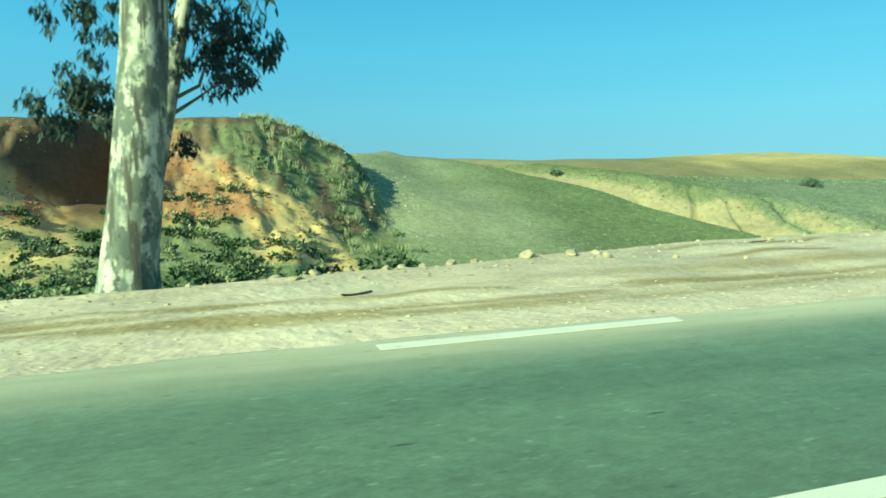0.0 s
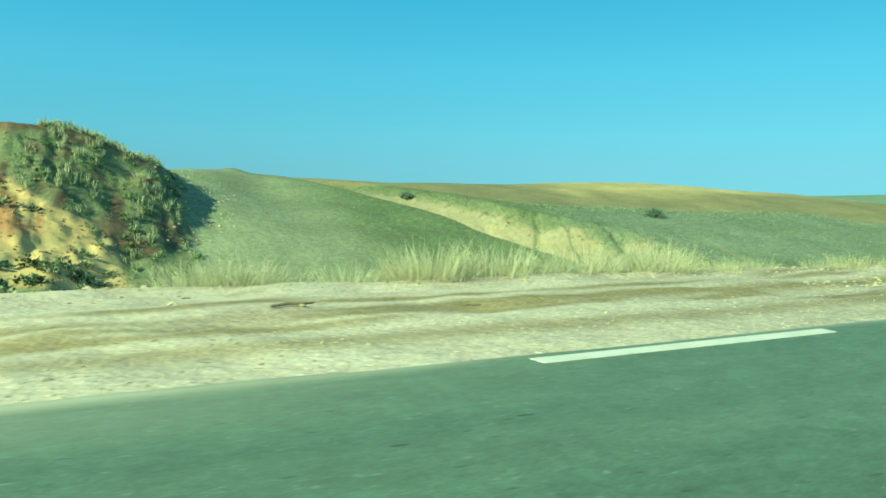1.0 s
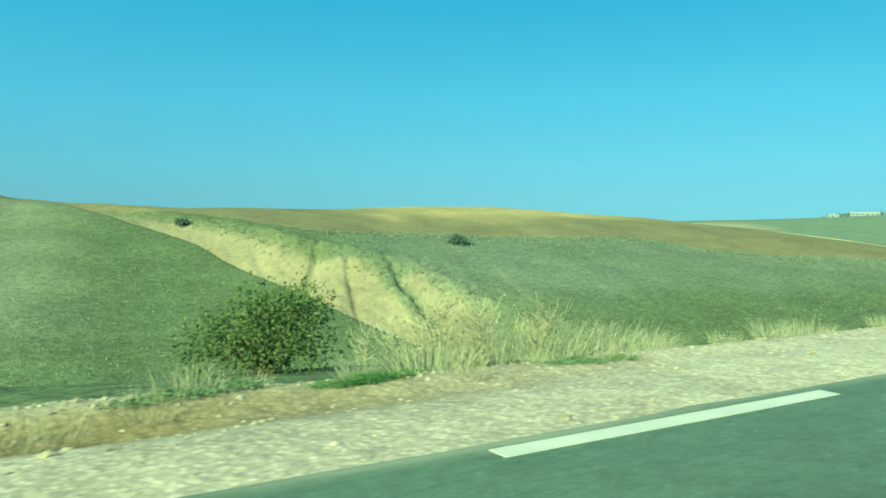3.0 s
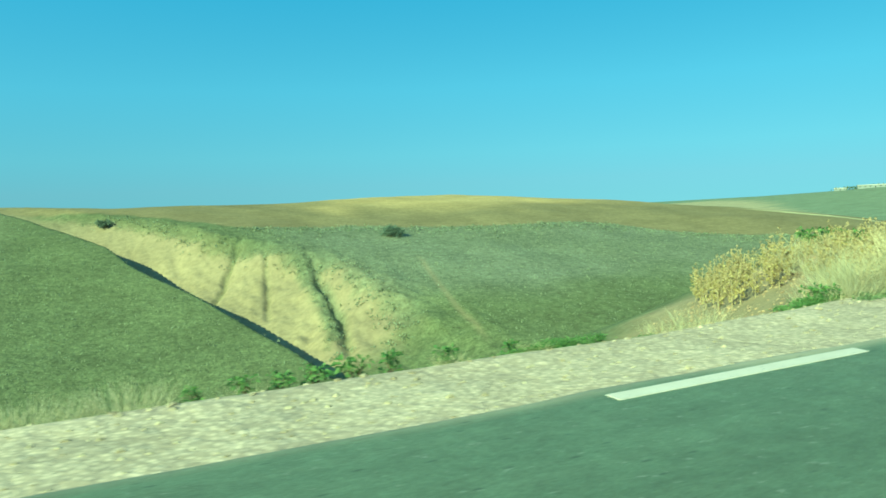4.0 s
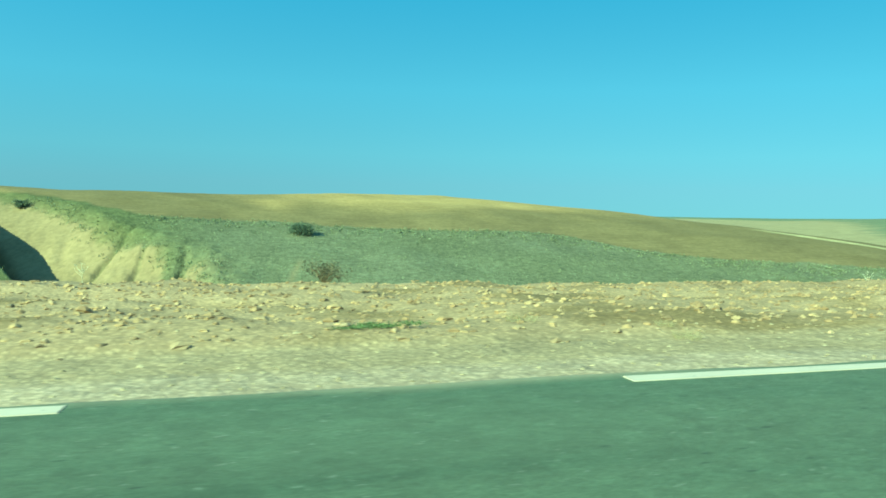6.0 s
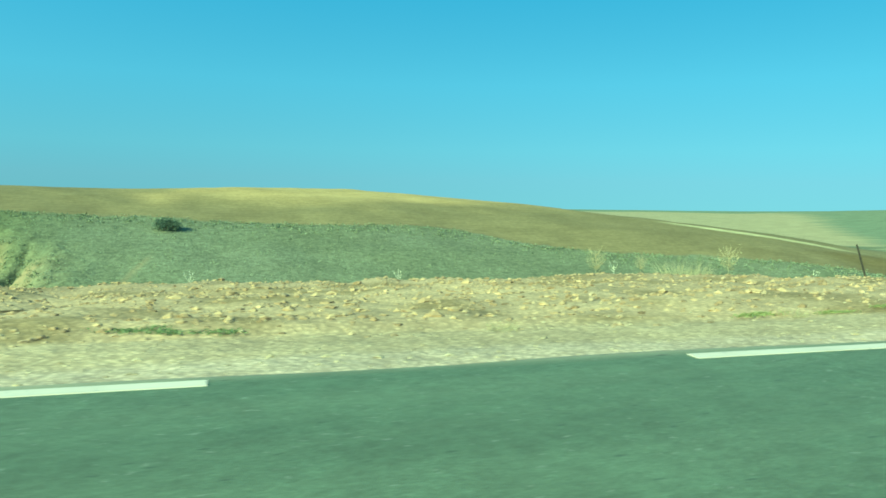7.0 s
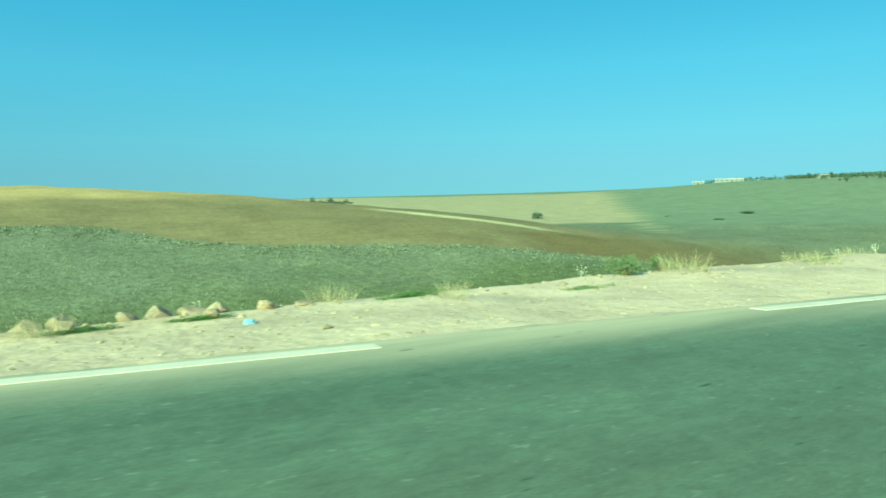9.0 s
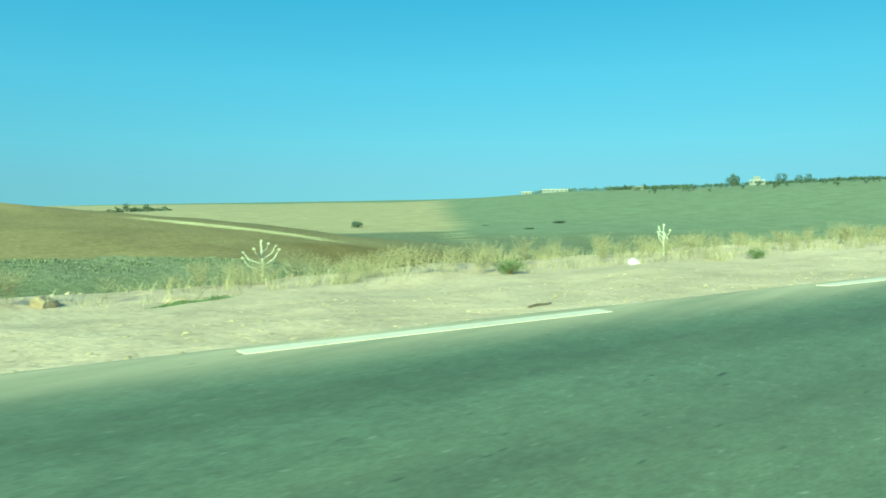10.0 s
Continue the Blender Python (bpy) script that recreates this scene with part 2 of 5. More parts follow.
def gully_rills(x, y):
    """Depth of the three cuts in the gully's lit wall, less the spur that stands proud beside the last."""
    wobble = 0.25 * lump(x, y, 3.0, 3) + 0.15 * lump(x, y, 1.1, 46)
    first = 0.9 * np.exp(-(((x - np.interp(y, [122, 126, 131, 136, 140], [94.4, 96.1, 98.2, 101.3, 103.0]) + 2 * wobble) / 0.65) ** 2)) * step(120, 126, y) * step(141, 136, y)
    crack = 0.65 * np.exp(-(((x - np.interp(y, [108, 113.5, 122.6, 130], [100.2, 101.5, 103.5, 105.1]) + wobble) / 0.42) ** 2)) * step(108, 116, y) * step(134, 128, y)
    off = x - spur_line(y) + 1.5 * wobble
    spur = 0.95 * np.exp(-((off / 0.7) ** 2)) - 0.75 * np.exp(-(((off + 2.3) / 1.5) ** 2))
    return first + crack + spur * step(84, 94, y) * step(132, 112, y)


def gully_frame(x, y):
    """Across the gully (0 at its left lip, 1 at its right edge), its depth, and how deep its rills cut its wall."""
    left = np.interp(y, [60, 82, 97.5, 110, 119, 129, 139, 152, 166, 178, 206], [101, 96.8, 93, 90, 86, 82.5, 79.8, 73.5, 66.2, 59.5, 45])
    right = np.interp(y, [60, 75, 95, 110, 121, 126, 131, 138, 152, 166, 178, 206], [128, 126, 123, 121, 118.5, 115, 111, 104.5, 95, 86, 76, 54])
    rill = gully_rills(x, y)
    depth = np.interp(y, [58, 72, 85, 100, 115, 127, 138, 152, 166, 185, 206], [0.5, 3.0, 5.5, 7.2, 7.8, 7.8, 7.3, 4.8, 2.4, 1.2, 0.0])
    across = (x - left) / np.maximum(right - left, 0.6)
    return across, depth, rill


def gully_top(y):
    """x at which the bare wall of the gully gives way to grass."""
    return np.interp(y, [80, 88.7, 96, 106, 114, 117.5, 119.9, 124.3, 128.2, 131, 134, 140.3, 147.7, 155.3, 161.7, 169, 178, 206], [110, 112.4, 113.7, 113.8, 113.2, 112.2, 109.6, 107.2, 105.2, 101.8, 98.6, 95.6, 91.4, 87, 82, 74, 64, 46])


def shoulder_edge(x):
    """d at which the level shoulder ends and the bank begins."""
    return np.interp(x, [-40, -2, 3, 9, 16, 24, 30, 45, 52, 60, 72, 80, 85, 88, 92, 97, 105, 125, 140, 150, 156, 160, 163, 165.5, 168, 170.5, 173, 176, 180, 184, 190, 200, 230],
                     [3.0, 4.2, 5.0, 6.6, 6.0, 5.6, 4.8, 3.6, 2.9, 2.1, 1.75, 1.7, 2.2, 4.2, 9.0, 13.0, 14.0, 13.5, 13.0, 12.0, 9.5, 5.6, 4.4, 2.7, 2.3, 2.1, 2.8, 3.2, 3.8, 4.6, 6.6, 8.0, 9.0])


def shoulder_fall(x):
    """How steeply the level ground falls away past the first three metres."""
    return np.interp(x, [0, 80, 97, 104, 112, 120, 129, 136, 142, 149, 160, 167, 175, 190, 230], [0.02, 0.03, 0.055, 0.060, 0.063, 0.070, 0.083, 0.080, 0.081, 0.102, 0.09, 0.06, 0.06, 0.065, 0.07])


def berm_height(x):
    return np.interp(x, [-40, 84, 92, 100, 150, 160, 170, 186, 230], [0, 0, 0.05, 0.12, 0.12, 0.10, 0.03, 0.08, 0.1])


def land(x, y):
    """Height of the ground."""
    x, y = np.asarray(x, float), np.asarray(y, float)
    ry, rz = road_line(x)
    d = y - ry
    # the slope across the valley, its crest, and the ground behind it
    slope = -5.0 + 0.2 * (y - 127) + 4.5 * step(50, 24, x) * step(108, 142, y) - 1.6 * np.exp(-(((x - 72) / 22) ** 2)) * step(150, 110, y)
    crest = 4.9 + 3.0 * np.exp(-(((x - 38) / 26) ** 2)) - 19 * step(178, 385, x) + 0.9 * np.exp(-(((x - 172) / 35) ** 2)) + 6 * step(10, -120, x)
    hill = smin(slope - 8 * step(240, 360, x), crest, 2.5) - 0.012 * np.maximum(y - 190, 0) + 0.5 * lump(x, y, 26, 1) + 0.18 * lump(x, y, 8, 2)
    # the bluff with its raw face
    top = 11.8 + 0.025 * (y - 116) - 5.8 * step(6, 23, x) - 8 * step(22, 30, x) - 60 * step(28, 75, x) - 40 * step(168, 200, y) + 0.4 * lump(x, y, 9, 4) + 0.25 * lump(x, y, 2.5, 18)
    face = -8.5 + 0.66 * (y - 93.5 + 1.4 * lump(x, y * 0.4, 10, 5) + 0.9 * lump(x, y, 3.4, 6) - 21 * step(0, 34, x) + 0.7 * lump(x, y * 0.3, 1.3, 33) + 0.6 * np.abs(lump(x + 0.3 * y, y, 2.1, 50)) + 0.3 * lump(x, y, 0.8, 51))
    # a raw slip, turned away from the morning sun
    slip = -6 + 2.0 * (y - 104 - 1.1 * (x + 38)) + 400 * step(-17, -12, x) + 0.8 * lump(x, y, 3.4, 6)
    face = smin(face, slip, 0.6)
    talus = -8.5 + 0.27 * (y - 92) - 0.8 * np.maximum(x - 8, 0) + np.interp(x, [-50, -34, -30, -24, -16, -10], [8, 5, 2, -1.5, -3.5, -5]) * step(93, 112, y) + 0.4 * lump(x, y, 3, 19)
    face = smax(face, talus, 0.5)
    bluff = smin(top, face, 0.6) - 0.55 * np.maximum(x - 21, 0)
    hill = smax(hill, bluff, 2.0)
    hill = hill + 0.8 * np.exp(-(((x - 42) / 3.0) ** 2) - (((y - 189) / 6) ** 2))
    # the erosion gully
    across, depth, rill = gully_frame(x, y)
    bank_side = step(0.18, 0.35, across) * (1 - step(0.85, 1.12, across))
    wall = step(-0.02, 0.05, across) * (1 - 0.25 * step(0.1, 0.5, across) - 0.75 * step(0.38, 0.95 + 0.12 * lump(x, y, 6, 15), across)) * depth
    wall = wall + step(0.06, 0.16, across) * rill + 1.7 * np.exp(-(((across - 0.075) / 0.05) ** 2)) * step(92, 100, y) * step(158, 146, y)
    hill = hill - wall - 0.3 * bank_side * depth / 7 * (lump(x, y * 0.5, 1.9, 7) + 0.6 * lump(x, y, 0.9, 16))
    # far fields
    far_x, far_y = x - 187, y + 15
    far = np.hypot(far_x, far_y)
    way = np.degrees(np.arctan2(far_x, far_y))
    rim = np.interp(way, [-180, -60, 10, 24, 36, 42, 47, 53, 65, 75, 95, 180], [10, 6, -9, -5.5, -5, -3.5, 2, 7.5, 10.8, 14.5, 22, 18])
    distant = -15 + (rim + 15) * step(np.interp(way, [20, 45], [220, 330]), np.interp(way, [20, 45], [560, 880]), far)
    distant = distant + 1.0 * lump(x, y, 120, 8) * step(250, 500, far)
    hill = smax(hill, distant - 30 * step(300, 200, far), 2.0)
    # down from the shoulder
    edge = shoulder_edge(x)
    low = rz - shoulder_fall(x) * np.maximum(edge - 3, 0)
    past = np.maximum(d - edge, 0)
    gentle = np.exp(-(((x - 57) / 11) ** 4))
    bank = low - 0.35 * past + gentle * 0.19 * np.minimum(past, 8) * step(40, 8, past) - 0.12 * step(edge, edge + 1.2, d) + 0.25 * lump(x, y, 4, 9) * step(edge, edge + 4, d)
    out = smax(hill, bank, 0.8)
    # the shoulder: a slight fall, ruts and the rubble ridge
    berm = berm_height(x) * np.exp(-(((d - edge + 0.8) / 1.6) ** 2)) * (1 + 0.5 * lump(x, y, 1.7, 10))
    rough = 0.035 * lump(x, y, 0.5, 11) + 0.06 * lump(x, y, 1.3, 12)
    rough = rough + (0.07 * lump(x, y, 0.7, 34) + 0.11 * np.maximum(lump(x, y, 1.7, 35), 0)) * step(86, 92, x) * step(170, 162, x) * step(1.8, 3.0, d)
    level = rz - 0.03 - 0.02 * np.clip(d, 0, 3) - shoulder_fall(x) * np.maximum(d - 3, 0) + berm + rough * step(1.2, 2.8, d) + 0.012 * lump(x * 0.3, y, 0.45, 13) + 0.05 * step(1.9, 2.1, d + 0.1 * lump(x, y, 1.1, 53)) * step(86, 92, x) * step(172, 164, x)
    ditch = -0.16 * np.exp(-(((d - 2.2) / 0.5) ** 2)) * step(26, 36, x) * step(70, 60, x)
    near = step(edge + 0.6, edge - 0.5, d)
    out = out * (1 - near) + (level + ditch) * near
    # the near side of the road
    side = rz - 0.06 - 0.04 * np.maximum(-d - 6.6, 0) * step(30, 8, -d) - 0.9 * step(8, 30, -d) + 0.3 * lump(x, y, 14, 14) * step(8, 30, -d)
    out = np.where(d < 0.15, np.where(d < -6.4, side, rz - 0.06), out)
    return out


def graded(fine_from, fine_to, fine, growth, limit_low, limit_high):
    """Positions: even between two ends, then ever wider apart to the limits."""
    mid = list(np.arange(fine_from, fine_to + 1e-6, fine))
    up, s = [mid[-1]], fine
    while up[-1] < limit_high:
        s *= growth
        up.append(up[-1] + s)
    down, s = [mid[0]], fine
    while down[-1] > limit_low:
        s *= growth
        down.append(down[-1] - s)
    return np.array(down[:0:-1] + mid + up[1:])


def ground_marks(x, y):
    """What covers the ground, as weights 0..1 by kind."""
    ry, rz = road_line(x)
    d = y - ry
    edge = shoulder_edge(x)
    n1, n2, n3 = lump(x, y, 2.0, 20), lump(x, y, 0.6, 21), lump(x, y, 9, 22)
    pale = step(edge + 1.0, edge + 0.1, d + 0.35 * n1) * step(-0.3, 0.1, d)
    rubble = step(1.3, 1.9, d + 0.25 * n1 + 0.15 * n2) * step(86, 94, x + 2 * n1) * step(173, 164, x + 2 * n1) * step(edge + 1.8, edge + 0.4, d)
    brown = np.exp(-(((d - 2.2 + 0.12 * n1) / 0.5) ** 4)) * step(28, 38, x) * step(64, 56, x)
    brown = np.maximum(brown, (0.75 + 0.25 * n1) * (np.exp(-(((d - 3.1) / 0.35) ** 2)) + np.exp(-(((d - 1.5) / 0.3) ** 2))) * step(46, 30, x) * step(0, 8, x))
    rut = lump(x * 0.07 + 0.4 * n1, d + 0.12 * np.sin(x * 0.21), 0.42, 27) + 0.5 * lump(x * 0.2, d, 0.2, 28)
    brown = np.maximum(brown, 0.95 * step(0.05, 0.55, rut) * step(0.9, 1.6, d) * step(64, 46, x) * step(edge + 0.2, edge - 0.4, d))
    brown = np.maximum(brown, rubble * 0.75 * step(0.0, 0.6, lump(x, y, 1.1, 29) + 0.5 * n2))
    packed = step(0.75, 1.05, d + 0.12 * n1 + 0.08 * n2) * step(2.05, 1.85, d + 0.1 * n1) * step(84, 92, x) * step(172, 164, x)
    pale = pale * (1 - 0.85 * step(2.9, 3.4, d + 0.3 * n1) * step(28, 36, x) * step(68, 60, x))
    across, depth, rill = gully_frame(x, y)
    rim = gully_top(y)
    bare = (0.72 * step(1.8, -1.4, x - rim + 1.2 * n3 + 0.9 * n1 + 0.7 * n2) + 0.28 * step(6.5, 0.0, x - rim + 1.5 * n3 + n1)) * step(0.03, 0.08, across) * step(78, 88, y + 5 * n3) * (1 - 0.35 * step(158, 172, y)) * step(206, 190, y)
    off = x - spur_line(y)
    bare = bare * (1 - 0.9 * np.exp(-(((off + 1.3 + 0.5 * n1) / 1.75) ** 4)) * step(90, 97, y + 3 * n1)) * (1 - 0.5 * np.clip(rill, 0, 1))
    trail = 128.8 - 0.226 * (114.6 - y) + 0.5 * n3
    bare = np.maximum(bare, 0.5 * np.exp(-(((x - trail) / 0.5) ** 2)) * step(118, 112, y) * step(74, 82, y))
    bare = np.maximum(bare, step(82, 86, x + n1) * step(99, 95, x) * step(17, 13, d + 1.5 * n1) * step(1.0, 2.0, d))
    # the bluff: an ochre spill across red earth, grass on its shoulder, scrub at its foot
    bluff = step(28, 23.5, x + n1) * step(84, 90, y + 2 * n1) * step(174, 166, y)
    z = land(x, y)
    m1, m2 = lump(x, y, 4.0, 24), lump(x * 1.6, y * 0.5, 2.6, 25)
    spill = np.interp(z, [-12, -10, -5.5, 0, 3, 6, 8], [10.5, 10, 8.4, 3.2, -0.2, -5, -8])
    half = np.interp(z, [-12, -10, -5.5, 0, 3, 6, 8], [7, 6.7, 5.4, 3.2, 2.4, 1.5, 0.6])
    ragged = 1.1 * m1 + 0.7 * n1 + 0.45 * n2
    ochre = bluff * step(1.25, 0.75, np.abs((x - spill + ragged) / half)) * step(4.5, 2.5, z + 0.6 * n1) * (0.88 + 0.12 * n2)
    # sunlit slope at lower left; it bounds the recess's painted shade
    lower_left = step(-15, -21, x + 2 * m1) * step(1.5, -1.5, z + 3 + 1.1 * (x + 24) + 2 * m1)
    ochre = np.maximum(ochre, bluff * lower_left * (0.65 + 0.35 * m2))
    right_of = step(-0.4, 1.6, x - spill - half + ragged)
    # tan earth above, red earth in the hollow, a dark crust along the brink
    tan = bluff * (1 - right_of) * step(-7, -4, z + m2) * (0.8 + 0.2 * n2)
    red = bluff * np.exp(-(((x + 1.5 + 1.2 * m1) / 6.0) ** 4) - (((z + 1.2 + 1.2 * n1) / 3.6) ** 4)) * (1 - ochre) * (0.85 + 0.15 * n2)
    red = np.maximum(red, bluff * 0.8 * step(0.15, 0.5, m2 + 0.4 * n2) * step(16, 4, x) * step(-5, -3, z))
    crust = bluff * step(-1.6, -0.5, z - (11.8 + 0.025 * (y - 116) - 5.8 * step(6, 23, x)) + 0.5 * n1) * step(24, 18, x)
    crust = np.maximum(crust, bluff * right_of * step(0.2, 0.55, lump(x, y * 0.6, 2.4, 52) + 0.4 * n2) * step(-9, -7, z))
    # shade of the bluff's left recess, painted in as near-black brown
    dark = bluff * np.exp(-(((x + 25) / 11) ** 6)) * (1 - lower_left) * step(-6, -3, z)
    scrub = bluff * np.clip(right_of + step(-3.8, -5.2, z + 1.2 * m1 + 0.6 * n1) * (0.75 + 0.25 * m2) * step(4, 0, x), 0, 1) * (1 - ochre)
    bound = np.interp(x, [0, 60, 84, 104, 130, 160, 187, 200, 215, 235, 258, 300, 400], [190, 182, 168, 148, 146, 139, 136, 124, 115, 113, 104, 96, 80])
    plough = step(bound - 0.8, bound + 0.8, y + 1.2 * n1) * step(440, 330, x + 0.5 * y)
    straw = plough * np.clip(step(112, 150, x + 10 * n3) * step(152, 174, y + 5 * n3) * step(250, 200, x), 0, 1)
    ridge = y - 144 + 0.58 * (x - 251)
    stripe = step(-2.8, -1.8, ridge + 0.4 * n1) * step(2.8, 1.8, ridge + 0.4 * n1) * step(244, 254, x) * step(288, 280, x)
    umber = plough * step(122, 118, y + 0.02 * (x - 300)) * step(262, 276, x)
    far_x, far_y = x - 187, y + 15
    way = np.degrees(np.arctan2(far_x, far_y))
    far = np.hypot(far_x, far_y)
    border = np.interp(y, [150, 170, 202, 284, 393, 868], [356, 372, 398.6, 479.5, 573.7, 1011])
    stubble = step(9, -9, x - border) * step(205, 245, y + 0.25 * (x - 398) + 8 * n3) * step(330, 345, far) * (1 - plough)
    meadow = step(-9, 9, x - border) * step(270, 330, far)
    lane = np.exp(-(((x - border) / 2.2) ** 2)) * step(150, 175, y) * step(620, 480, y)
    stripe = np.maximum(stripe, 0.6 * lane)
    return dict(pale=pale, rubble=rubble, brown=brown, packed=packed, bare=bare, tan=tan, ochre=ochre, red=red, crust=crust, dark=dark, scrub=scrub, plough=plough, straw=straw, stripe=stripe, umber=umber, stubble=stubble, meadow=meadow)

# ---- ground and road ----
def finish(ob, material, smooth=False):
    if material:
        ob.data.materials.append(material)
    if smooth:
        ob.data.polygons.foreach_set("use_smooth", [True] * len(ob.data.polygons))
    return ob


def part(name, bm, material, parent, label=""):
    """One bmesh as one mesh object under a thing or a part (or on its own)."""
    me = bpy.data.meshes.new(name)
    bm.to_mesh(me)
    bm.free()
    ob = finish(new(name, me), material)
    if parent:
        ob.parent = parent
    return tagged(ob, label)


def made(name, verts, faces, material, parent=None, label="", smooth=False):
    me = bpy.data.meshes.new(name)
    me.from_pydata(verts, [], faces)
    me.update()
    ob = finish(new(name, me), material, smooth)
    if parent:
        ob.parent = parent
    return tagged(ob, label)


def empty_thing(name, place, label, category, group="", turn=0.0):
    ob = new(name)
    ob.matrix_world = pose(*place, 0, 0, turn)
    return tagged(ob, label, category, group)


def colours(me, name, values):
    a = me.color_attributes.new(name, "FLOAT_COLOR", "POINT")
    a.data.foreach_set("color", np.c_[values, np.ones(len(values))].astype(np.float32).ravel())


def sheet(name, xs, ds, height, material):
    """A grid in x and d that follows the road."""
    gx, gd = np.meshgrid(xs, ds, indexing="ij")
    gy = gd + road_line(gx)[0]
    gz = height(gx, gy)
    verts = np.stack([gx, gy, gz], -1).reshape(-1, 3)
    nx, nd = len(xs), len(ds)
    i = (np.arange(nx - 1)[:, None] * nd + np.arange(nd - 1)[None]).ravel()
    faces = np.stack([i, i + nd, i + nd + 1, i + 1], -1)
    ob = made(name, verts.tolist(), faces.tolist(), material, smooth=True)
    return ob, verts


GX = graded(-46, 212, 0.42, 1.06, -2600, 3200)
near_d = list(np.arange(-7.0, 0.2, 0.9)) + list(np.arange(0.25, 8.0, 0.16))
mid_d = []
s, v = 0.2, near_d[-1]
while v < 3600:
    s = min(s * 1.10, 0.5 if 94 < v < 142 else 0.9) if v < 178 else s * 1.045
    v += s
    mid_d.append(v)
back_d = []
s, v = 1.0, near_d[0]
while v > -2600:
    s *= 1.22
    v -= s
    back_d.append(v)
GD = np.array(back_d[::-1] + near_d + mid_d)
ground, gv = sheet("ground", GX, GD, land, MAT_GROUND)
tagged(ground, "dusty roadside, green hillsides and ploughed fields", "ground", kind="structure")

marks = ground_marks(gv[:, 0], gv[:, 1])
# paler left slope: oblique sun and distance haze put into the grass colour
pale_slope = step(68, 42, gv[:, 0]) * step(80, 112, gv[:, 1]) * (0.8 + 0.2 * lump(gv[:, 0], gv[:, 1], 11, 44))
marks["dry"] = 0.6 * pale_slope
sage = step(98, 122, gv[:, 0]) * step(84, 104, gv[:, 1] + 6 * lump(gv[:, 0], gv[:, 1], 9, 48)) * (0.85 + 0.15 * lump(gv[:, 0], gv[:, 1], 14, 49))
marks["sage"] = sage
marks["sandy"] = marks["pale"] * np.maximum(step(158, 176, gv[:, 0]), step(28, 14, gv[:, 0])) * (0.75 + 0.25 * lump(gv[:, 0] * 0.4, gv[:, 1], 0.7, 63))
cover = np.tile([0.136, 0.142, 0.066], (len(gv), 1))
for key, colour in (("sage", (0.190, 0.188, 0.120)), ("dry", (0.38, 0.33, 0.21)), ("meadow", (0.20, 0.215, 0.135)), ("stubble", (0.37, 0.30, 0.175)), ("plough", (0.208, 0.162, 0.082)), ("straw", (0.40, 0.285, 0.13)), ("stripe", (0.50, 0.42, 0.23)),
                    ("umber", (0.17, 0.125, 0.055)), ("bare", (0.28, 0.214, 0.122)), ("tan", (0.38, 0.225, 0.110)), ("ochre", (0.56, 0.36, 0.150)), ("red", (0.27, 0.115, 0.055)), ("scrub", (0.17, 0.162, 0.080)), ("crust", (0.125, 0.082, 0.050)),
                    # "dark" is the shade painted on the bluff's recess
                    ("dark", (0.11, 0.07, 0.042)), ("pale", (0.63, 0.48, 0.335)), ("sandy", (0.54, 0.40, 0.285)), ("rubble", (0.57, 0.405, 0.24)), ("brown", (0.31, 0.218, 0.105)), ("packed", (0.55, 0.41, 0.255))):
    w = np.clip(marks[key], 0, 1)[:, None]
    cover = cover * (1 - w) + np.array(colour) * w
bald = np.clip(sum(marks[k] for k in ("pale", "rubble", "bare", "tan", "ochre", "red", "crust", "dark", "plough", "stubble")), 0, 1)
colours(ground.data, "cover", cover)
colours(ground.data, "kind", np.stack([np.clip(1 - bald - 0.5 * marks["meadow"] - 0.45 * pale_slope, 0, 1), np.clip(marks["pale"] + marks["rubble"], 0, 1) * (1 - 0.72 * step(160, 176, gv[:, 0]) - 0.5 * step(26, 14, gv[:, 0])), np.clip(marks["plough"] + marks["stubble"], 0, 1)], -1))

RX = graded(-20, 215, 0.5, 1.3, -1500, 1800)
RD = np.array([-7.0, -6.9, -6.2, -5.5, -4.9, -4.2, -3.6, -3.0, -2.7, -2.4, -2.1, -1.8, -1.5, -1.2, -0.9, -0.7, -0.5, -0.35, -0.2, -0.1, 0.0, 0.08, 0.14, 0.20, 0.26, 0.32, 0.40])


def asphalt_height(x, y):
    ry, rz = road_line(x)
    d = y - ry
    return rz - 0.10 * step(0.20, 0.36, d + 0.06 * lump(x, 0 * x, 1.6, 37) + 0.03 * lump(x, 0 * x, 0.7, 38)) - 0.07 * step(-6.9, -7.0, d) + 0.012 * lump(x, y, 3, 30) * step(0, -1, d)


road, rv = sheet("road", RX, RD, asphalt_height, MAT_ASPHALT)
tagged(road, "worn grey asphalt road with dusty edges", "road", kind="structure")
rd = rv[:, 1] - road_line(rv[:, 0])[0]
blown = np.maximum(step(22, 8, rv[:, 0]), step(146, 172, rv[:, 0]))
dust = 0.8 * blown * step(-1.0, 0.12, rd) + 0.7 * step(0.02, 0.30, rd + 0.10 * lump(rv[:, 0], rd, 1.4, 36)) + 0.07 + 0.03 * step(-1.9, -2.4, rd) * step(140, 165, rv[:, 0])
band = np.exp(-(((rd + 1.35) / 0.2) ** 2)) * (0.35 + 0.65 * step(165, 180, rv[:, 0])) + np.exp(-(((rd + 2.75) / 0.3) ** 2)) * 0.5
colours(road.data, "worn", np.stack([np.clip(dust, 0, 1), np.clip(band, 0, 1), 0 * rd], -1))


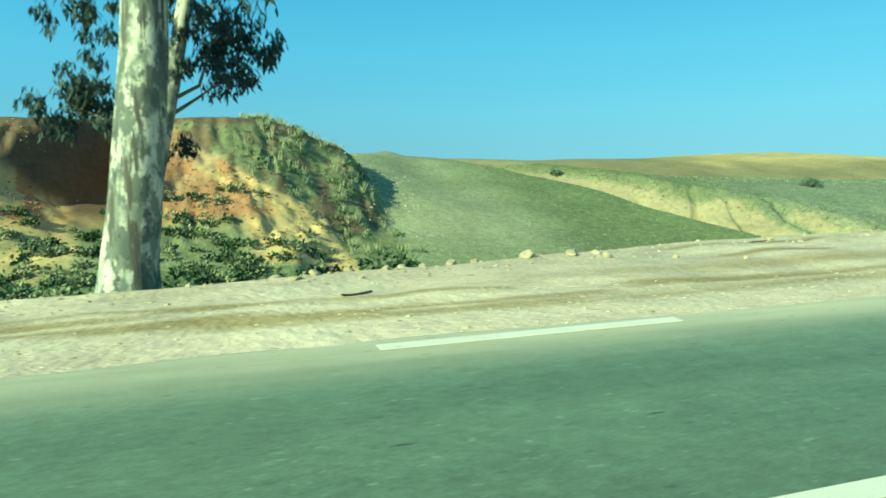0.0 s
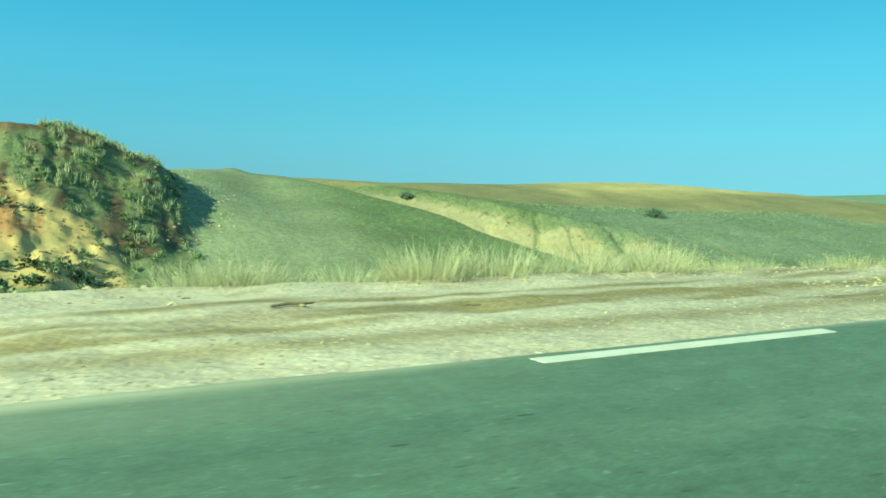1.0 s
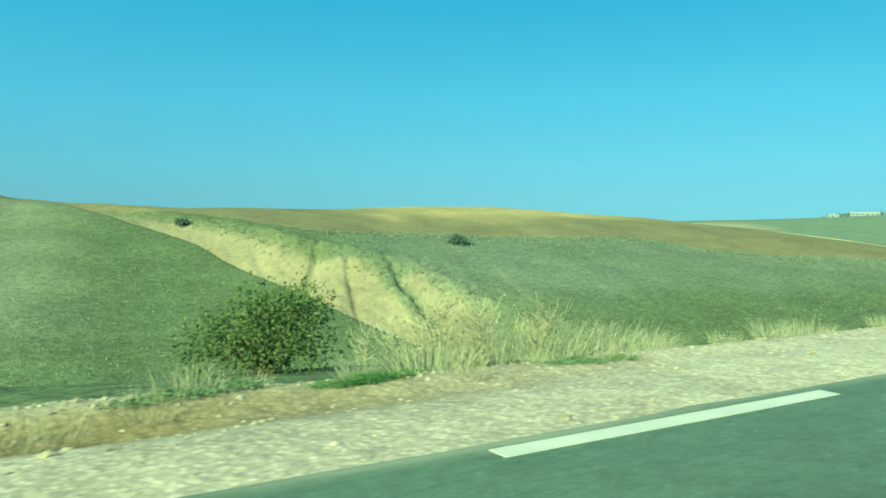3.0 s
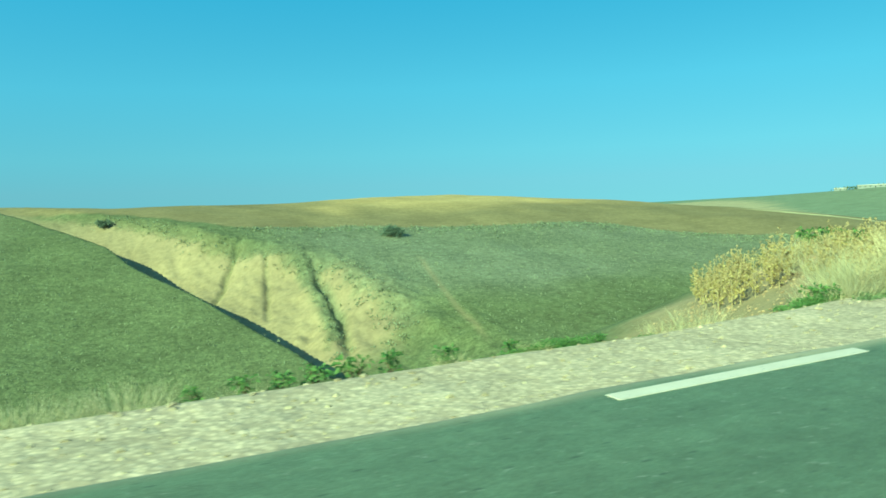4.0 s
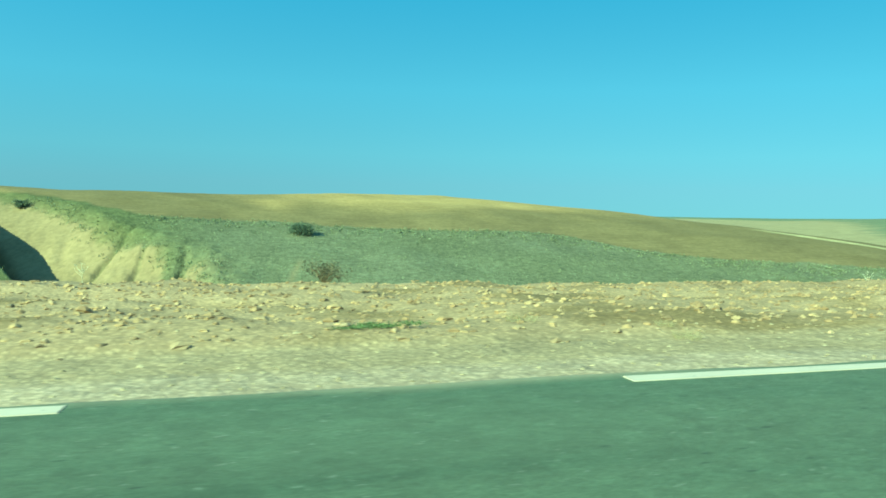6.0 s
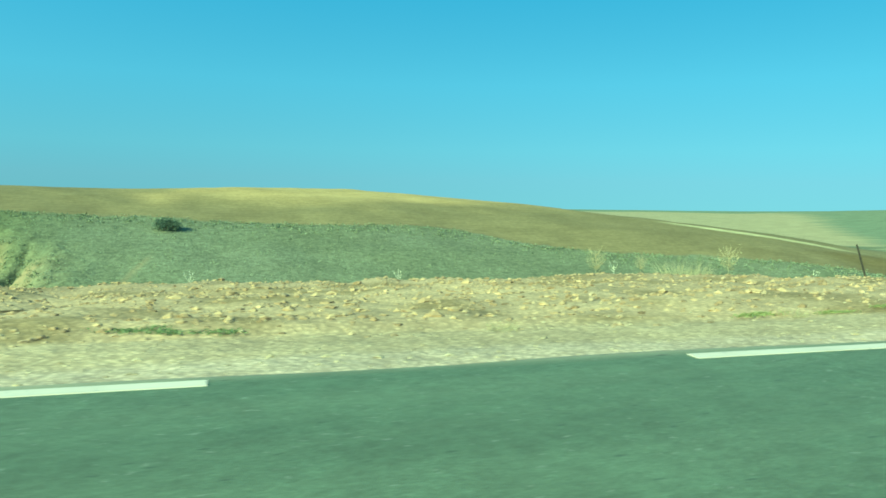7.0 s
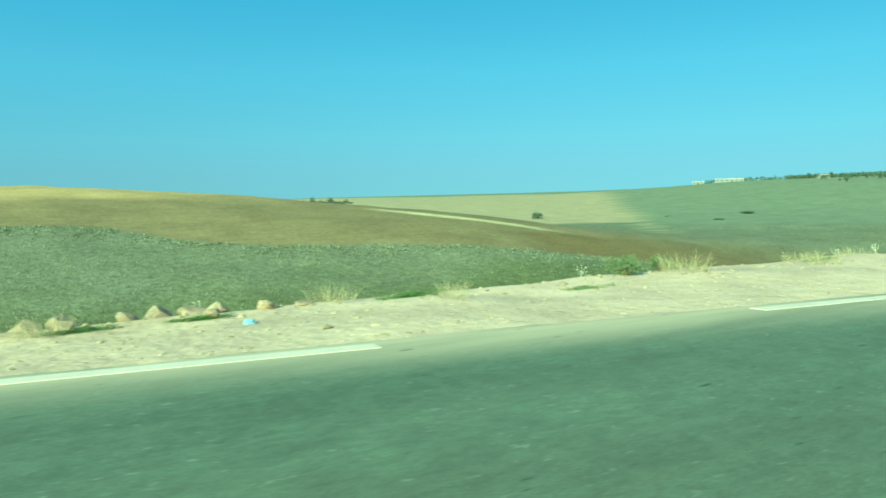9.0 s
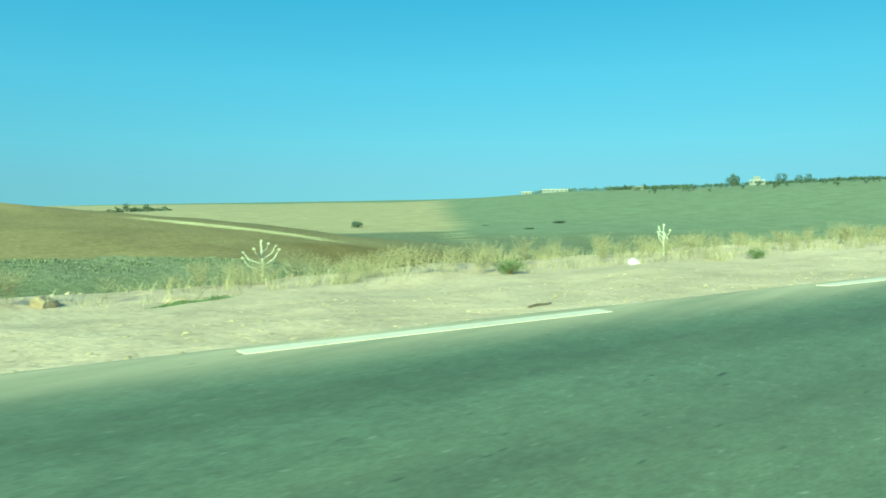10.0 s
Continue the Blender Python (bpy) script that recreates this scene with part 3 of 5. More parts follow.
def strip(name, x0, x1, d, width, parent, label=""):
    """A painted line that follows the road, 4 mm proud, with worn uneven ends."""
    xs = np.linspace(x0, x1, 8)
    rows = []
    for k, x in enumerate(xs):
        y, z = road_line(x)
        w = width / 2 * (1 + 0.05 * float(lump(x, d, 0.7, 31)))
        for e in (-w, w):
            yy = float(y) + d + e
            rows.append((x + 0.03 * float(lump(x * 3, yy * 9, 0.4, 32)), yy, float(asphalt_height(x, yy)) + 0.006))
    n = len(rows)
    low = [(a, b, c - 0.012) for a, b, c in rows]
    faces = []
    for k in range(0, n - 2, 2):
        faces += [(k, k + 2, k + 3, k + 1), (k, k + n, k + 2 + n, k + 2), (k + 1, k + 3, k + 3 + n, k + 1 + n)]
    faces += [(0, 1, 1 + n, n), (n - 2, 2 * n - 2, 2 * n - 1, n - 1)]
    return made(name, rows + low, faces, MAT_PAINT, parent, label)


# starts and lengths of the edge dashes, each shifted to fit the camera's view
DASH_SHIFT = [0.82, 0.05, -0.16, -0.16, 0.39, 0.34, 0.36, -0.47, 0.09, 0.2, 0.4, 0.58, 0.0, 0.06, -0.3, -0.17, -0.27, -0.41, -0.4, -0.45, -0.46, -0.21, -0.03, -0.11, -0.15, 0.14, 0.14, -0.05, -0.17, 0.66]
DASH_LENGTH = [2.53, 2.81, 2.92, 3.06, 3.04, 3.08, 3.0, 3.46, 3.12, 3, 3, 2.65, 2.66, 2.71, 3.0, 2.9, 2.74, 2.88, 3, 3, 3.3, 3.44, 3.17, 3.11, 2.91, 3.03, 2.89, 2.46, 3.22, 3.0]
for k in range(-8, 40):
    inside = 0 <= k < len(DASH_SHIFT)
    x0 = 6.5 * k + (DASH_SHIFT[k] if inside else 0)
    strip("edge_mark", x0, x0 + (DASH_LENGTH[k] if inside else 3.0), 0.0, 0.155, road)
for k in range(-3, 10):
    strip("centre_mark", 13 * k + 1.3, 13 * k + 4.3, -3.0, 0.14, road)

# ---- plants, stones and small things: the makers ----
MAT_DRY = island_tinted("dry_straw", (0.33, 0.28, 0.15), (0.53, 0.46, 0.28), 0.8, 0.25)
MAT_TAWNY = island_tinted("tawny_grass", (0.28, 0.24, 0.14), (0.50, 0.44, 0.27), 0.85, 0.25)
MAT_PALE_DRY = island_tinted("bleached_stalk", (0.52, 0.48, 0.34), (0.74, 0.70, 0.54), 0.8)
MAT_GREEN = island_tinted("weed_leaf", (0.085, 0.155, 0.045), (0.20, 0.28, 0.09), 0.65, 0.25)
MAT_DUSTY = island_tinted("dusty_leaf", (0.12, 0.165, 0.070), (0.25, 0.285, 0.135), 0.75, 0.25)
MAT_REED_LEAF = island_tinted("reed_leaf", (0.28, 0.225, 0.08), (0.55, 0.43, 0.20), 0.8, 0.25)
MAT_LINE_WEED = island_tinted("yellow_green_leaf", (0.20, 0.22, 0.085), (0.36, 0.35, 0.16), 0.75, 0.25)
MAT_BROWN_LEAF = island_tinted("brown_leaf", (0.085, 0.075, 0.048), (0.20, 0.175, 0.11), 0.8, 0.1)
MAT_BUSH = island_tinted("bush_leaf", (0.030, 0.050, 0.022), (0.075, 0.105, 0.048), 0.7, 0.15)
MAT_SHRUB = island_tinted("shrub_leaf", (0.065, 0.100, 0.028), (0.19, 0.20, 0.065), 0.65, 0.25)
MAT_GUM_LEAF = island_tinted("gum_leaf", (0.028, 0.040, 0.032), (0.062, 0.076, 0.058), 0.5, 0.2)
# far leaves lightened: distance haze put into their colour
MAT_FAR_LEAF = island_tinted("far_leaf", (0.060, 0.085, 0.055), (0.105, 0.13, 0.085), 0.8)
MAT_SCRUB = island_tinted("hillside_weed", (0.16, 0.18, 0.10), (0.33, 0.335, 0.21), 0.85, 0.2)
MAT_STONE = plain("pale_stone", (0.35, 0.262, 0.168), 0.9, 9, 0.3, 0.01, by_object=0.22)
MAT_GRAVEL = island_tinted("gravel", (0.27, 0.21, 0.13), (0.46, 0.365, 0.24), 0.9)
MAT_CLOD = island_tinted("earth_clod", (0.27, 0.18, 0.10), (0.47, 0.335, 0.19), 0.95)
MAT_RUBBLE = island_tinted("rubble_stone", (0.20, 0.14, 0.085), (0.42, 0.31, 0.19), 0.9)
MAT_REED = island_tinted("dry_reed", (0.29, 0.21, 0.10), (0.55, 0.44, 0.24), 0.85, 0.15)
MAT_PLUME = island_tinted("pale_plume", (0.38, 0.33, 0.19), (0.56, 0.49, 0.31), 0.85, 0.3)
MAT_HILL_BUSH = island_tinted("hill_bush_leaf", (0.085, 0.110, 0.075), (0.19, 0.22, 0.15), 0.8, 0.15)
MAT_TWIG_PALE = island_tinted("pale_dry_twig", (0.36, 0.28, 0.15), (0.60, 0.50, 0.30), 0.85, 0.1)
MAT_TWIG = plain("twig", (0.16, 0.12, 0.075), 0.9, 20, 0.3)


def bark_material():
    """Peeling gum bark: cream and grey-green plates, dark scars, blotches painted for dappled shade."""
    m, n, l, bsdf = nodes_of("gum_bark")
    a = noise_at(n, l, 5.0, 4, 0.6, (1, 1, 0.5))
    b = noise_at(n, l, 3.4, 4, 0.65, (1, 1, 0.55))
    c = blend(n, l, "MIX", ramp(n, l, a, 0.44, 0.56), (0.17, 0.165, 0.12), (0.50, 0.44, 0.33))
    # dark blotches: dappled leaf shade painted into the bark colour
    c = blend(n, l, "MIX", ramp(n, l, b, 0.50, 0.55, 0.0, 0.9), c, (0.085, 0.088, 0.066))
    c = blend(n, l, "MIX", ramp(n, l, noise_at(n, l, 9.0, 3, 0.6, (1, 1, 0.6)), 0.60, 0.64, 0.0, 0.8), c, (0.055, 0.050, 0.040))
    d = noise_at(n, l, 7.0, 3, 0.6, (1, 1, 0.12))
    c = blend(n, l, "MIX", ramp(n, l, d, 0.55, 0.61), c, (0.07, 0.055, 0.04))
    l.new(c, bsdf.inputs["Base Color"])
    bsdf.inputs["Roughness"].default_value = 0.8
    relief(n, l, bsdf, a, 0.7, 0.03)
    return m


MAT_BARK = bark_material()
MAT_RUBBER = plain("old_rubber", (0.018, 0.018, 0.018), 0.7, 30, 0.3)


def stand(x, d):
    """A place on the ground at x and d."""
    y = float(road_line(x)[0]) + d
    return Vector((x, y, float(land(x, y))))


def tube(path, radii, sides=7, cap=True):
    """Vertices and faces of a tapered round limb along a path."""
    verts, faces = [], []
    path = [Vector(p) for p in path]
    for k, p in enumerate(path):
        t = (path[min(k + 1, len(path) - 1)] - path[max(k - 1, 0)]).normalized()
        u = t.cross(Vector((0.31, 0.95, 0.05))).normalized()
        w = t.cross(u)
        for s in range(sides):
            a = 2 * math.pi * s / sides
            verts.append(tuple(p + (u * math.cos(a) + w * math.sin(a)) * radii[k]))
    for k in range(len(path) - 1):
        for s in range(sides):
            q = (s + 1) % sides
            faces.append((k * sides + s, k * sides + q, (k + 1) * sides + q, (k + 1) * sides + s))
    if cap:
        faces.append(tuple(range(sides))[::-1])
        faces.append(tuple(range((len(path) - 1) * sides, len(path) * sides)))
    return verts, faces


class Heap:
    """Collects pieces for one mesh."""

    def __init__(self):
        self.v, self.f = [], []

    def put(self, verts, faces):
        o = len(self.v)
        self.v += verts
        self.f += [tuple(i + o for i in f) for f in faces]

    def leaf(self, p, along, across, bend=0.0):
        """A pointed leaf of two folded halves."""
        p, along, across = Vector(p), Vector(along), Vector(across)
        drop = Vector((0, 0, -bend))
        fold = along.cross(across).normalized() * across.length * 0.35
        self.put([tuple(p), tuple(p + along * 0.5 + across + fold), tuple(p + along + drop), tuple(p + along * 0.5 - across + fold), tuple(p + along * 0.5 + drop * 0.4)],
                 [(0, 1, 4), (1, 2, 4), (0, 4, 3), (4, 2, 3)])

    def blade(self, p, tip, width):
        """A grass blade, bent at half height."""
        p, tip = Vector(p), Vector(tip)
        side = Vector((random.uniform(-1, 1), random.uniform(-1, 1), 0)).normalized() * width
        mid = p.lerp(tip, 0.55) + Vector((0, 0, (tip - p).length * 0.10))
        self.put([tuple(p - side), tuple(p + side), tuple(mid + side * 0.7), tuple(mid - side * 0.7), tuple(tip)], [(0, 1, 2, 3), (3, 2, 4)])

    def stone(self, p, size, flat=0.7):
        """A small angular stone of twelve faces or so."""
        ring = random.choice((4, 5))
        a0, p = random.uniform(0, 6.28), Vector(p)
        vs = [tuple(p + Vector((0, 0, size * flat * random.uniform(0.5, 0.9))))]
        for lev, r, h in ((0, 1.0, -0.25), (1, 0.85, 0.30)):
            for k in range(ring):
                a = a0 + 6.283 * k / ring + random.uniform(-0.3, 0.3) + lev * 0.5
                rr = size * r * random.uniform(0.65, 1.15)
                vs.append(tuple(p + Vector((rr * math.cos(a), rr * math.sin(a) * 0.8, h * size * flat * random.uniform(0.8, 1.2)))))
        fs = []
        for k in range(ring):
            q = (k + 1) % ring
            fs += [(1 + k, 1 + q, 1 + ring + q, 1 + ring + k), (1 + ring + k, 1 + ring + q, 0)]
        self.put(vs, fs)

    def done(self, name, material, parent=None, label="", smooth=False):
        return made(name, self.v, self.f, material, parent, label, smooth)


def rand_dir(flat=1.0):
    v = Vector((random.gauss(0, 1), random.gauss(0, 1), random.gauss(0, 1) * flat))
    return v.normalized()


def grass_tuft(label, blades, height, spread, lean, material, width=0.0038, name="dry_grass_tuft"):
    h = Heap()
    for _ in range(blades):
        a, r = random.uniform(0, 6.283), spread * math.sqrt(random.random()) * 0.5
        p = Vector((r * math.cos(a), r * math.sin(a), -0.03))
        out = Vector((math.cos(a), math.sin(a), 0)) * random.uniform(0.0, lean) + Vector((random.uniform(-1, 1), random.uniform(-1, 1), 0)) * lean * 0.4
        h.blade(p, p + out * height + Vector((0, 0, height * random.uniform(0.45, 1.05))), width * random.uniform(0.7, 1.4))
    return tagged(h.done(name, material), label, "grass tuft")


def leafy_bush(name, label, radius, height, leaves, leaf, material, group="", clumps=14, category="bush"):
    """A bush: stems from one foot, and a crown of leaf clumps with gaps between them."""
    thing = empty_thing(name, (0, 0, 0), label, category, group)
    stems, crown = Heap(), Heap()
    heads = []
    for k in range(clumps):
        a = 6.283 * k / clumps + random.uniform(-0.4, 0.4)
        r = radius * random.uniform(0.15, 0.8)
        heads.append(Vector((r * math.cos(a), r * math.sin(a), height * random.uniform(0.22, 0.80) * (1.15 - 0.45 * (r / radius) ** 2))))
        stems.put(*tube([(0, 0, -0.1), heads[-1] * 0.5 + Vector((0, 0, height * 0.12)), heads[-1]], [0.022 * radius + 0.01, 0.014 * radius + 0.006, 0.006], 5, False))
    for _ in range(leaves):
        c = random.choice(heads)
        o = rand_dir(0.75) * (radius * 0.36) * random.random() ** 0.6
        p = c + o
        p.z = max(p.z, 0.02)
        u = (o.normalized() + rand_dir() * 0.8 + Vector((0, 0, 0.3))).normalized()
        w = u.cross(rand_dir()).normalized()
        s = leaf * random.uniform(0.6, 1.4)
        crown.leaf(p, u * s, w * s * 0.27, s * 0.15)
    stems.done("stem", MAT_TWIG, thing)
    crown.done("crown", material, thing)
    return thing


def weed_mat(label, length, width, height, leaves, material, name="weed_patch"):
    """Low spreading weeds with an uneven outline."""
    h = Heap()
    cores = [(random.gauss(0, length * 0.26), random.gauss(0, width * 0.26), random.uniform(0.5, 1.0)) for _ in range(9)]
    for _ in range(leaves):
        cx, cy, ch = random.choice(cores)
        p = Vector((cx + random.gauss(0, length * 0.11), cy + random.gauss(0, width * 0.14), 0))
        top = height * ch * random.random()
        u = (rand_dir(0.5) + Vector((0, 0, 0.9))).normalized()
        w = u.cross(rand_dir()).normalized()
        s = random.uniform(0.022, 0.046)
        h.leaf(p + Vector((0, 0, top - 0.02)), u * s, w * s * 0.3, s * 0.2)
    return tagged(h.done(name, material), label, "weed", kind="stuff")


def stalk_plant(label, height, arms, heads, leaves=0, category="dry weed", name="dry_thistle", spread=0.5, material=None, leaf_material=None, thin=1.0):
    """A dry branching weed: stem, arms, seed heads, perhaps some leaves."""
    thing = empty_thing(name, (0, 0, 0), label, category)
    st, hd, lf = Heap(), Heap(), Heap()
    top = Vector((random.uniform(-0.05, 0.05), random.uniform(-0.05, 0.05), height))
    st.put(*tube([(0, 0, -0.05), top * 0.5 + Vector((0.02, 0, 0)), top], [0.012 * thin, 0.010 * thin, 0.006 * thin], 5))
    tips = [top]
    for k in range(arms):
        f = random.uniform(0.2, 0.85)
        a = random.uniform(0, 6.283)
        base = top * f
        ln = height * random.uniform(0.25, 0.5)
        mid = base + Vector((math.cos(a) * ln * spread, math.sin(a) * ln * spread, ln * 0.35))
        tip = mid + Vector((math.cos(a) * ln * 0.25, math.sin(a) * ln * 0.25, ln * 0.5))
        st.put(*tube([base, mid, tip], [0.008 * thin, 0.006 * thin, 0.004 * thin], 4))
        tips.append(tip)
    st.done("stalk", material or MAT_PALE_DRY, thing)
    if heads:
        for t in tips:
            for _ in range(10):
                u = rand_dir()
                hd.leaf(t, u * 0.045, u.cross(rand_dir()).normalized() * 0.014)
        tagged(hd.done("seed_head", material or MAT_PALE_DRY, thing), kind="stuff")
    if leaves:
        for _ in range(leaves):
            p = random.choice(tips) * random.uniform(0.3, 1.0)
            u = (rand_dir() + Vector((0, 0, 0.2))).normalized()
            s = random.uniform(0.05, 0.10)
            lf.leaf(p, u * s, u.cross(rand_dir()).normalized() * s * 0.3, 0.02)
        tagged(lf.done("leaf", leaf_material or MAT_REED_LEAF, thing), kind="stuff")
    return thing


def rock_mesh(size, seed):
    """An angular boulder with chipped edges."""
    random.seed(seed)
    bm = bmesh.new()
    bmesh.ops.create_icosphere(bm, subdivisions=2, radius=1.0)
    cuts = [(rand_dir(), random.uniform(0.45, 0.8)) for _ in range(9)]
    for v in bm.verts:
        for n, k in cuts:
            over = v.co.dot(n) - k
            if over > 0:
                v.co -= n * over
        v.co += v.co.normalized() * random.uniform(-0.04, 0.04)
    bmesh.ops.scale(bm, vec=(size, size * random.uniform(0.65, 0.9), size * random.uniform(0.5, 0.75)), verts=bm.verts)
    return bm


def crumpled(name, label, size, material, category="litter"):
    """A crumpled plastic bag lying on the ground."""
    bm = bmesh.new()
    bmesh.ops.create_icosphere(bm, subdivisions=3, radius=1.0)
    for v in bm.verts:
        c = v.co.copy()
        k = 0.72 + 0.38 * noise.noise(c * 2.1 + Vector((size * 31, 0, 0))) + 0.2 * noise.noise(c * 5.3)
        v.co = Vector((c.x * size * k, c.y * size * 0.7 * k, max(c.z * size * 0.6 * k, -size * 0.18) + size * 0.14))
    ob = part(name, bm, material, None)
    return tagged(ob, label, category)


def gum_tree(foot):
    """Two pale stems from one root, long limbs, and hanging bunches of narrow leaves."""
    thing = empty_thing("gum_tree", tuple(foot), "tall eucalyptus with pale peeling bark and dark hanging leaves", "tree")
    trunk = Heap()
    base = [Vector((-0.16, 0, -0.3)), Vector((-0.14, 0, 0.05)), Vector((-0.10, 0, 0.35)), Vector((-0.05, 0, 0.8)), Vector((0.06, 0, 1.5)), Vector((0.17, 0.02, 2.4)), Vector((0.30, 0.05, 3.6)), Vector((0.42, 0.1, 5.5)), Vector((0.5, 0.3, 8.0)), Vector((0.4, 0.5, 11.0))]
    trunk.put(*tube(base, [0.58, 0.50, 0.425, 0.375, 0.35, 0.34, 0.315, 0.26, 0.15, 0.05], 20))
    t = trunk.done("trunk", MAT_BARK, thing, smooth=True)
    # root flare: fluted foot
    for v in t.data.vertices:
        if v.co.z < 0.9:
            a = math.atan2(v.co.y, v.co.x)
            k = 1 + 0.16 * math.sin(5 * a + 0.6) * (0.9 - v.co.z)
            v.co.x, v.co.y = v.co.x * k, v.co.y * k
    stem = Heap()
    side = [Vector((0.04, 0.25, 0.6)), Vector((0.18, 0.45, 1.5)), Vector((0.36, 0.62, 2.3)), Vector((0.58, 0.80, 3.3)), Vector((0.85, 1.0, 4.6)), Vector((1.2, 1.3, 7.0)), Vector((1.3, 1.5, 9.5))]
    stem.put(*tube(side, [0.16, 0.155, 0.14, 0.125, 0.11, 0.075, 0.03], 12))
    stem.done("stem", MAT_BARK, thing, smooth=True)
    limbs = [
        [(0.52, 0.78, 3.0), (0.95, 0.95, 3.25), (1.15, 1.0, 3.85), (1.6, 1.1, 4.3)],
        [(0.46, 0.74, 2.75), (0.9, 0.9, 3.05), (1.25, 0.9, 3.3)],
        [(0.15, 0.1, 2.5), (-0.35, 0.6, 2.75), (-0.85, 0.9, 3.0)],
        [(0.3, 0.1, 4.4), (1.2, 0.2, 5.2), (2.4, 0.2, 5.6)],
        [(0.35, 0.1, 5.0), (-0.9, 0.4, 5.8), (-2.3, 0.6, 6.2)],
        [(0.45, 0.2, 6.5), (0.1, -1.2, 7.6), (-0.2, -2.4, 8.2)],
        [(1.2, 1.3, 6.8), (2.2, 1.8, 8.0), (2.9, 2.2, 8.8)],
        [(0.5, 0.3, 8.0), (-1.0, 0.9, 9.4), (-1.9, 1.2, 10.2)],
        [(0.45, 0.4, 9.5), (1.0, -0.6, 10.8), (1.3, -1.2, 11.6)],
    ]
    crown = Heap()
    bunches = []
    for k, lb in enumerate(limbs):
        h = Heap()
        big = 0.035 if k < 3 else 0.07
        h.put(*tube(lb, [big * (1 - 0.75 * j / (len(lb) - 1)) for j in range(len(lb))], 7))
        h.done("limb", MAT_TWIG if k < 3 else MAT_BARK, thing)
        tip = Vector(lb[-1])
        reach = 0.5 if k < 3 else 1.3
        for _ in range(9 if k < 3 else 12):
            o = rand_dir(0.6) * reach * random.uniform(0.3, 1.0)
            bunches.append((tip + o, 0.20 if k < 3 else 0.42))
    # the low bunches on both sides of the trunk, and the mass above
    for c, r, nb in (((-0.95, 0.9, 2.75), 0.42, 10), ((-0.45, 0.8, 3.25), 0.5, 14), ((-0.15, 0.6, 2.9), 0.35, 8), ((0.55, 0.95, 3.55), 0.35, 7), ((1.35, 1.1, 3.95), 0.55, 18), ((1.75, 1.1, 3.75), 0.5, 14), ((0.62, 0.9, 2.35), 0.22, 5), ((1.0, 1.0, 4.5), 0.7, 18), ((-0.3, 0.5, 4.2), 0.8, 16), ((0.4, 0.8, 9.0), 2.0, 40), ((0.6, 0.2, 11.5), 1.4, 26)):
        for _ in range(nb):
            bunches.append((Vector(c) + rand_dir(0.8) * r * random.random() ** 0.5, 0.16 if r < 1 else 0.4))
    for c, r in bunches:
        for _ in range(34 if r < 0.3 else 42):
            p = c + rand_dir(0.9) * r * random.random() ** 0.5
            u = (Vector((random.uniform(-0.6, 0.6), random.uniform(-0.6, 0.6), -1))).normalized()
            w = u.cross(rand_dir()).normalized()
            s = random.uniform(0.10, 0.19) if r < 0.3 else random.uniform(0.16, 0.30)
            crown.leaf(p, u * s, w * s * 0.13, 0.0)
    crown.done("crown", MAT_GUM_LEAF, thing)
    return thing

# ---- roadside, along the drive ----
random.seed(11)
gum_tree(stand(-1.42, 5.7))


def put_copy(src, x, d, scale, turn, sink=0.0):
    p = stand(x, d)
    ob = copy_thing(src, pose(p.x, p.y, p.z - sink, 0, 0, turn))
    ob.scale = (scale, scale, scale * random.uniform(0.85, 1.15))
    return ob


def move_to(ob, x, d, turn=0.0, sink=0.0):
    p = stand(x, d)
    ob.matrix_world = pose(p.x, p.y, p.z - sink, 0, 0, turn)
    return ob


# dry grass on the lips of the shoulder
plume = grass_tuft("tall pale dry grass tuft on the shoulder's lip", 240, 0.64, 1.2, 0.85, MAT_PLUME)
tagged(plume, group="dry grass tufts")
move_to(plume, 18.6, 6.6)
short = grass_tuft("short straw-coloured dry grass tuft on dusty ground", 170, 0.36, 0.9, 0.9, MAT_DRY)
tagged(short, group="dry grass tufts")
move_to(short, 27.0, 5.6, 40)
PLUMES = [(17.4, 6.5, 0.8), (19.8, 6.4, 0.9), (21.5, 6.6, 0.75), (22.6, 6.3, 0.8), (24.3, 6.4, 0.85), (25.6, 6.0, 0.9), (27.9, 5.9, 0.8), (30.6, 5.4, 0.8), (33.0, 5.0, 0.7), (45.5, 4.2, 0.5), (47.2, 4.1, 0.6), (49.0, 4.2, 0.55), (51.4, 3.7, 0.5), (61.6, 6.0, 1.3), (62.5, 5.4, 1.4), (63.4, 5.2, 1.2), (64.3, 5.0, 0.9), (60.9, 5.2, 0.9), (145.4, 12.6, 1.0), (145.7, 12.5, 0.7), (66.0, 3.2, 0.6), (72.0, 2.3, 0.5), (74.5, 2.3, 0.5), (83.6, 2.5, 0.5), (84.9, 2.8, 0.55), (86.6, 3.7, 0.7), (87.3, 4.2, 0.8), (88.0, 4.6, 0.8), (85.8, 3.2, 0.6)]
for x, d, s in PLUMES:
    put_copy(plume, x, d, s, random.uniform(0, 360))
for k in range(30):
    x = random.choice((random.uniform(17.6, 21.2), random.uniform(17.6, 26.0), random.uniform(22.2, 25.4), random.uniform(25, 34)))
    put_copy(plume, x, float(shoulder_edge(x)) + random.uniform(0.15, 1.1), random.uniform(0.7, 1.15) * (1.0 if x < 26 else 0.7), random.uniform(0, 360))
for k in range(32):
    x = random.choice((random.uniform(24, 58), random.uniform(28, 50)))
    put_copy(short, x, float(shoulder_edge(x)) - random.uniform(-0.5, 0.5), random.uniform(0.35, 0.8), random.uniform(0, 360))
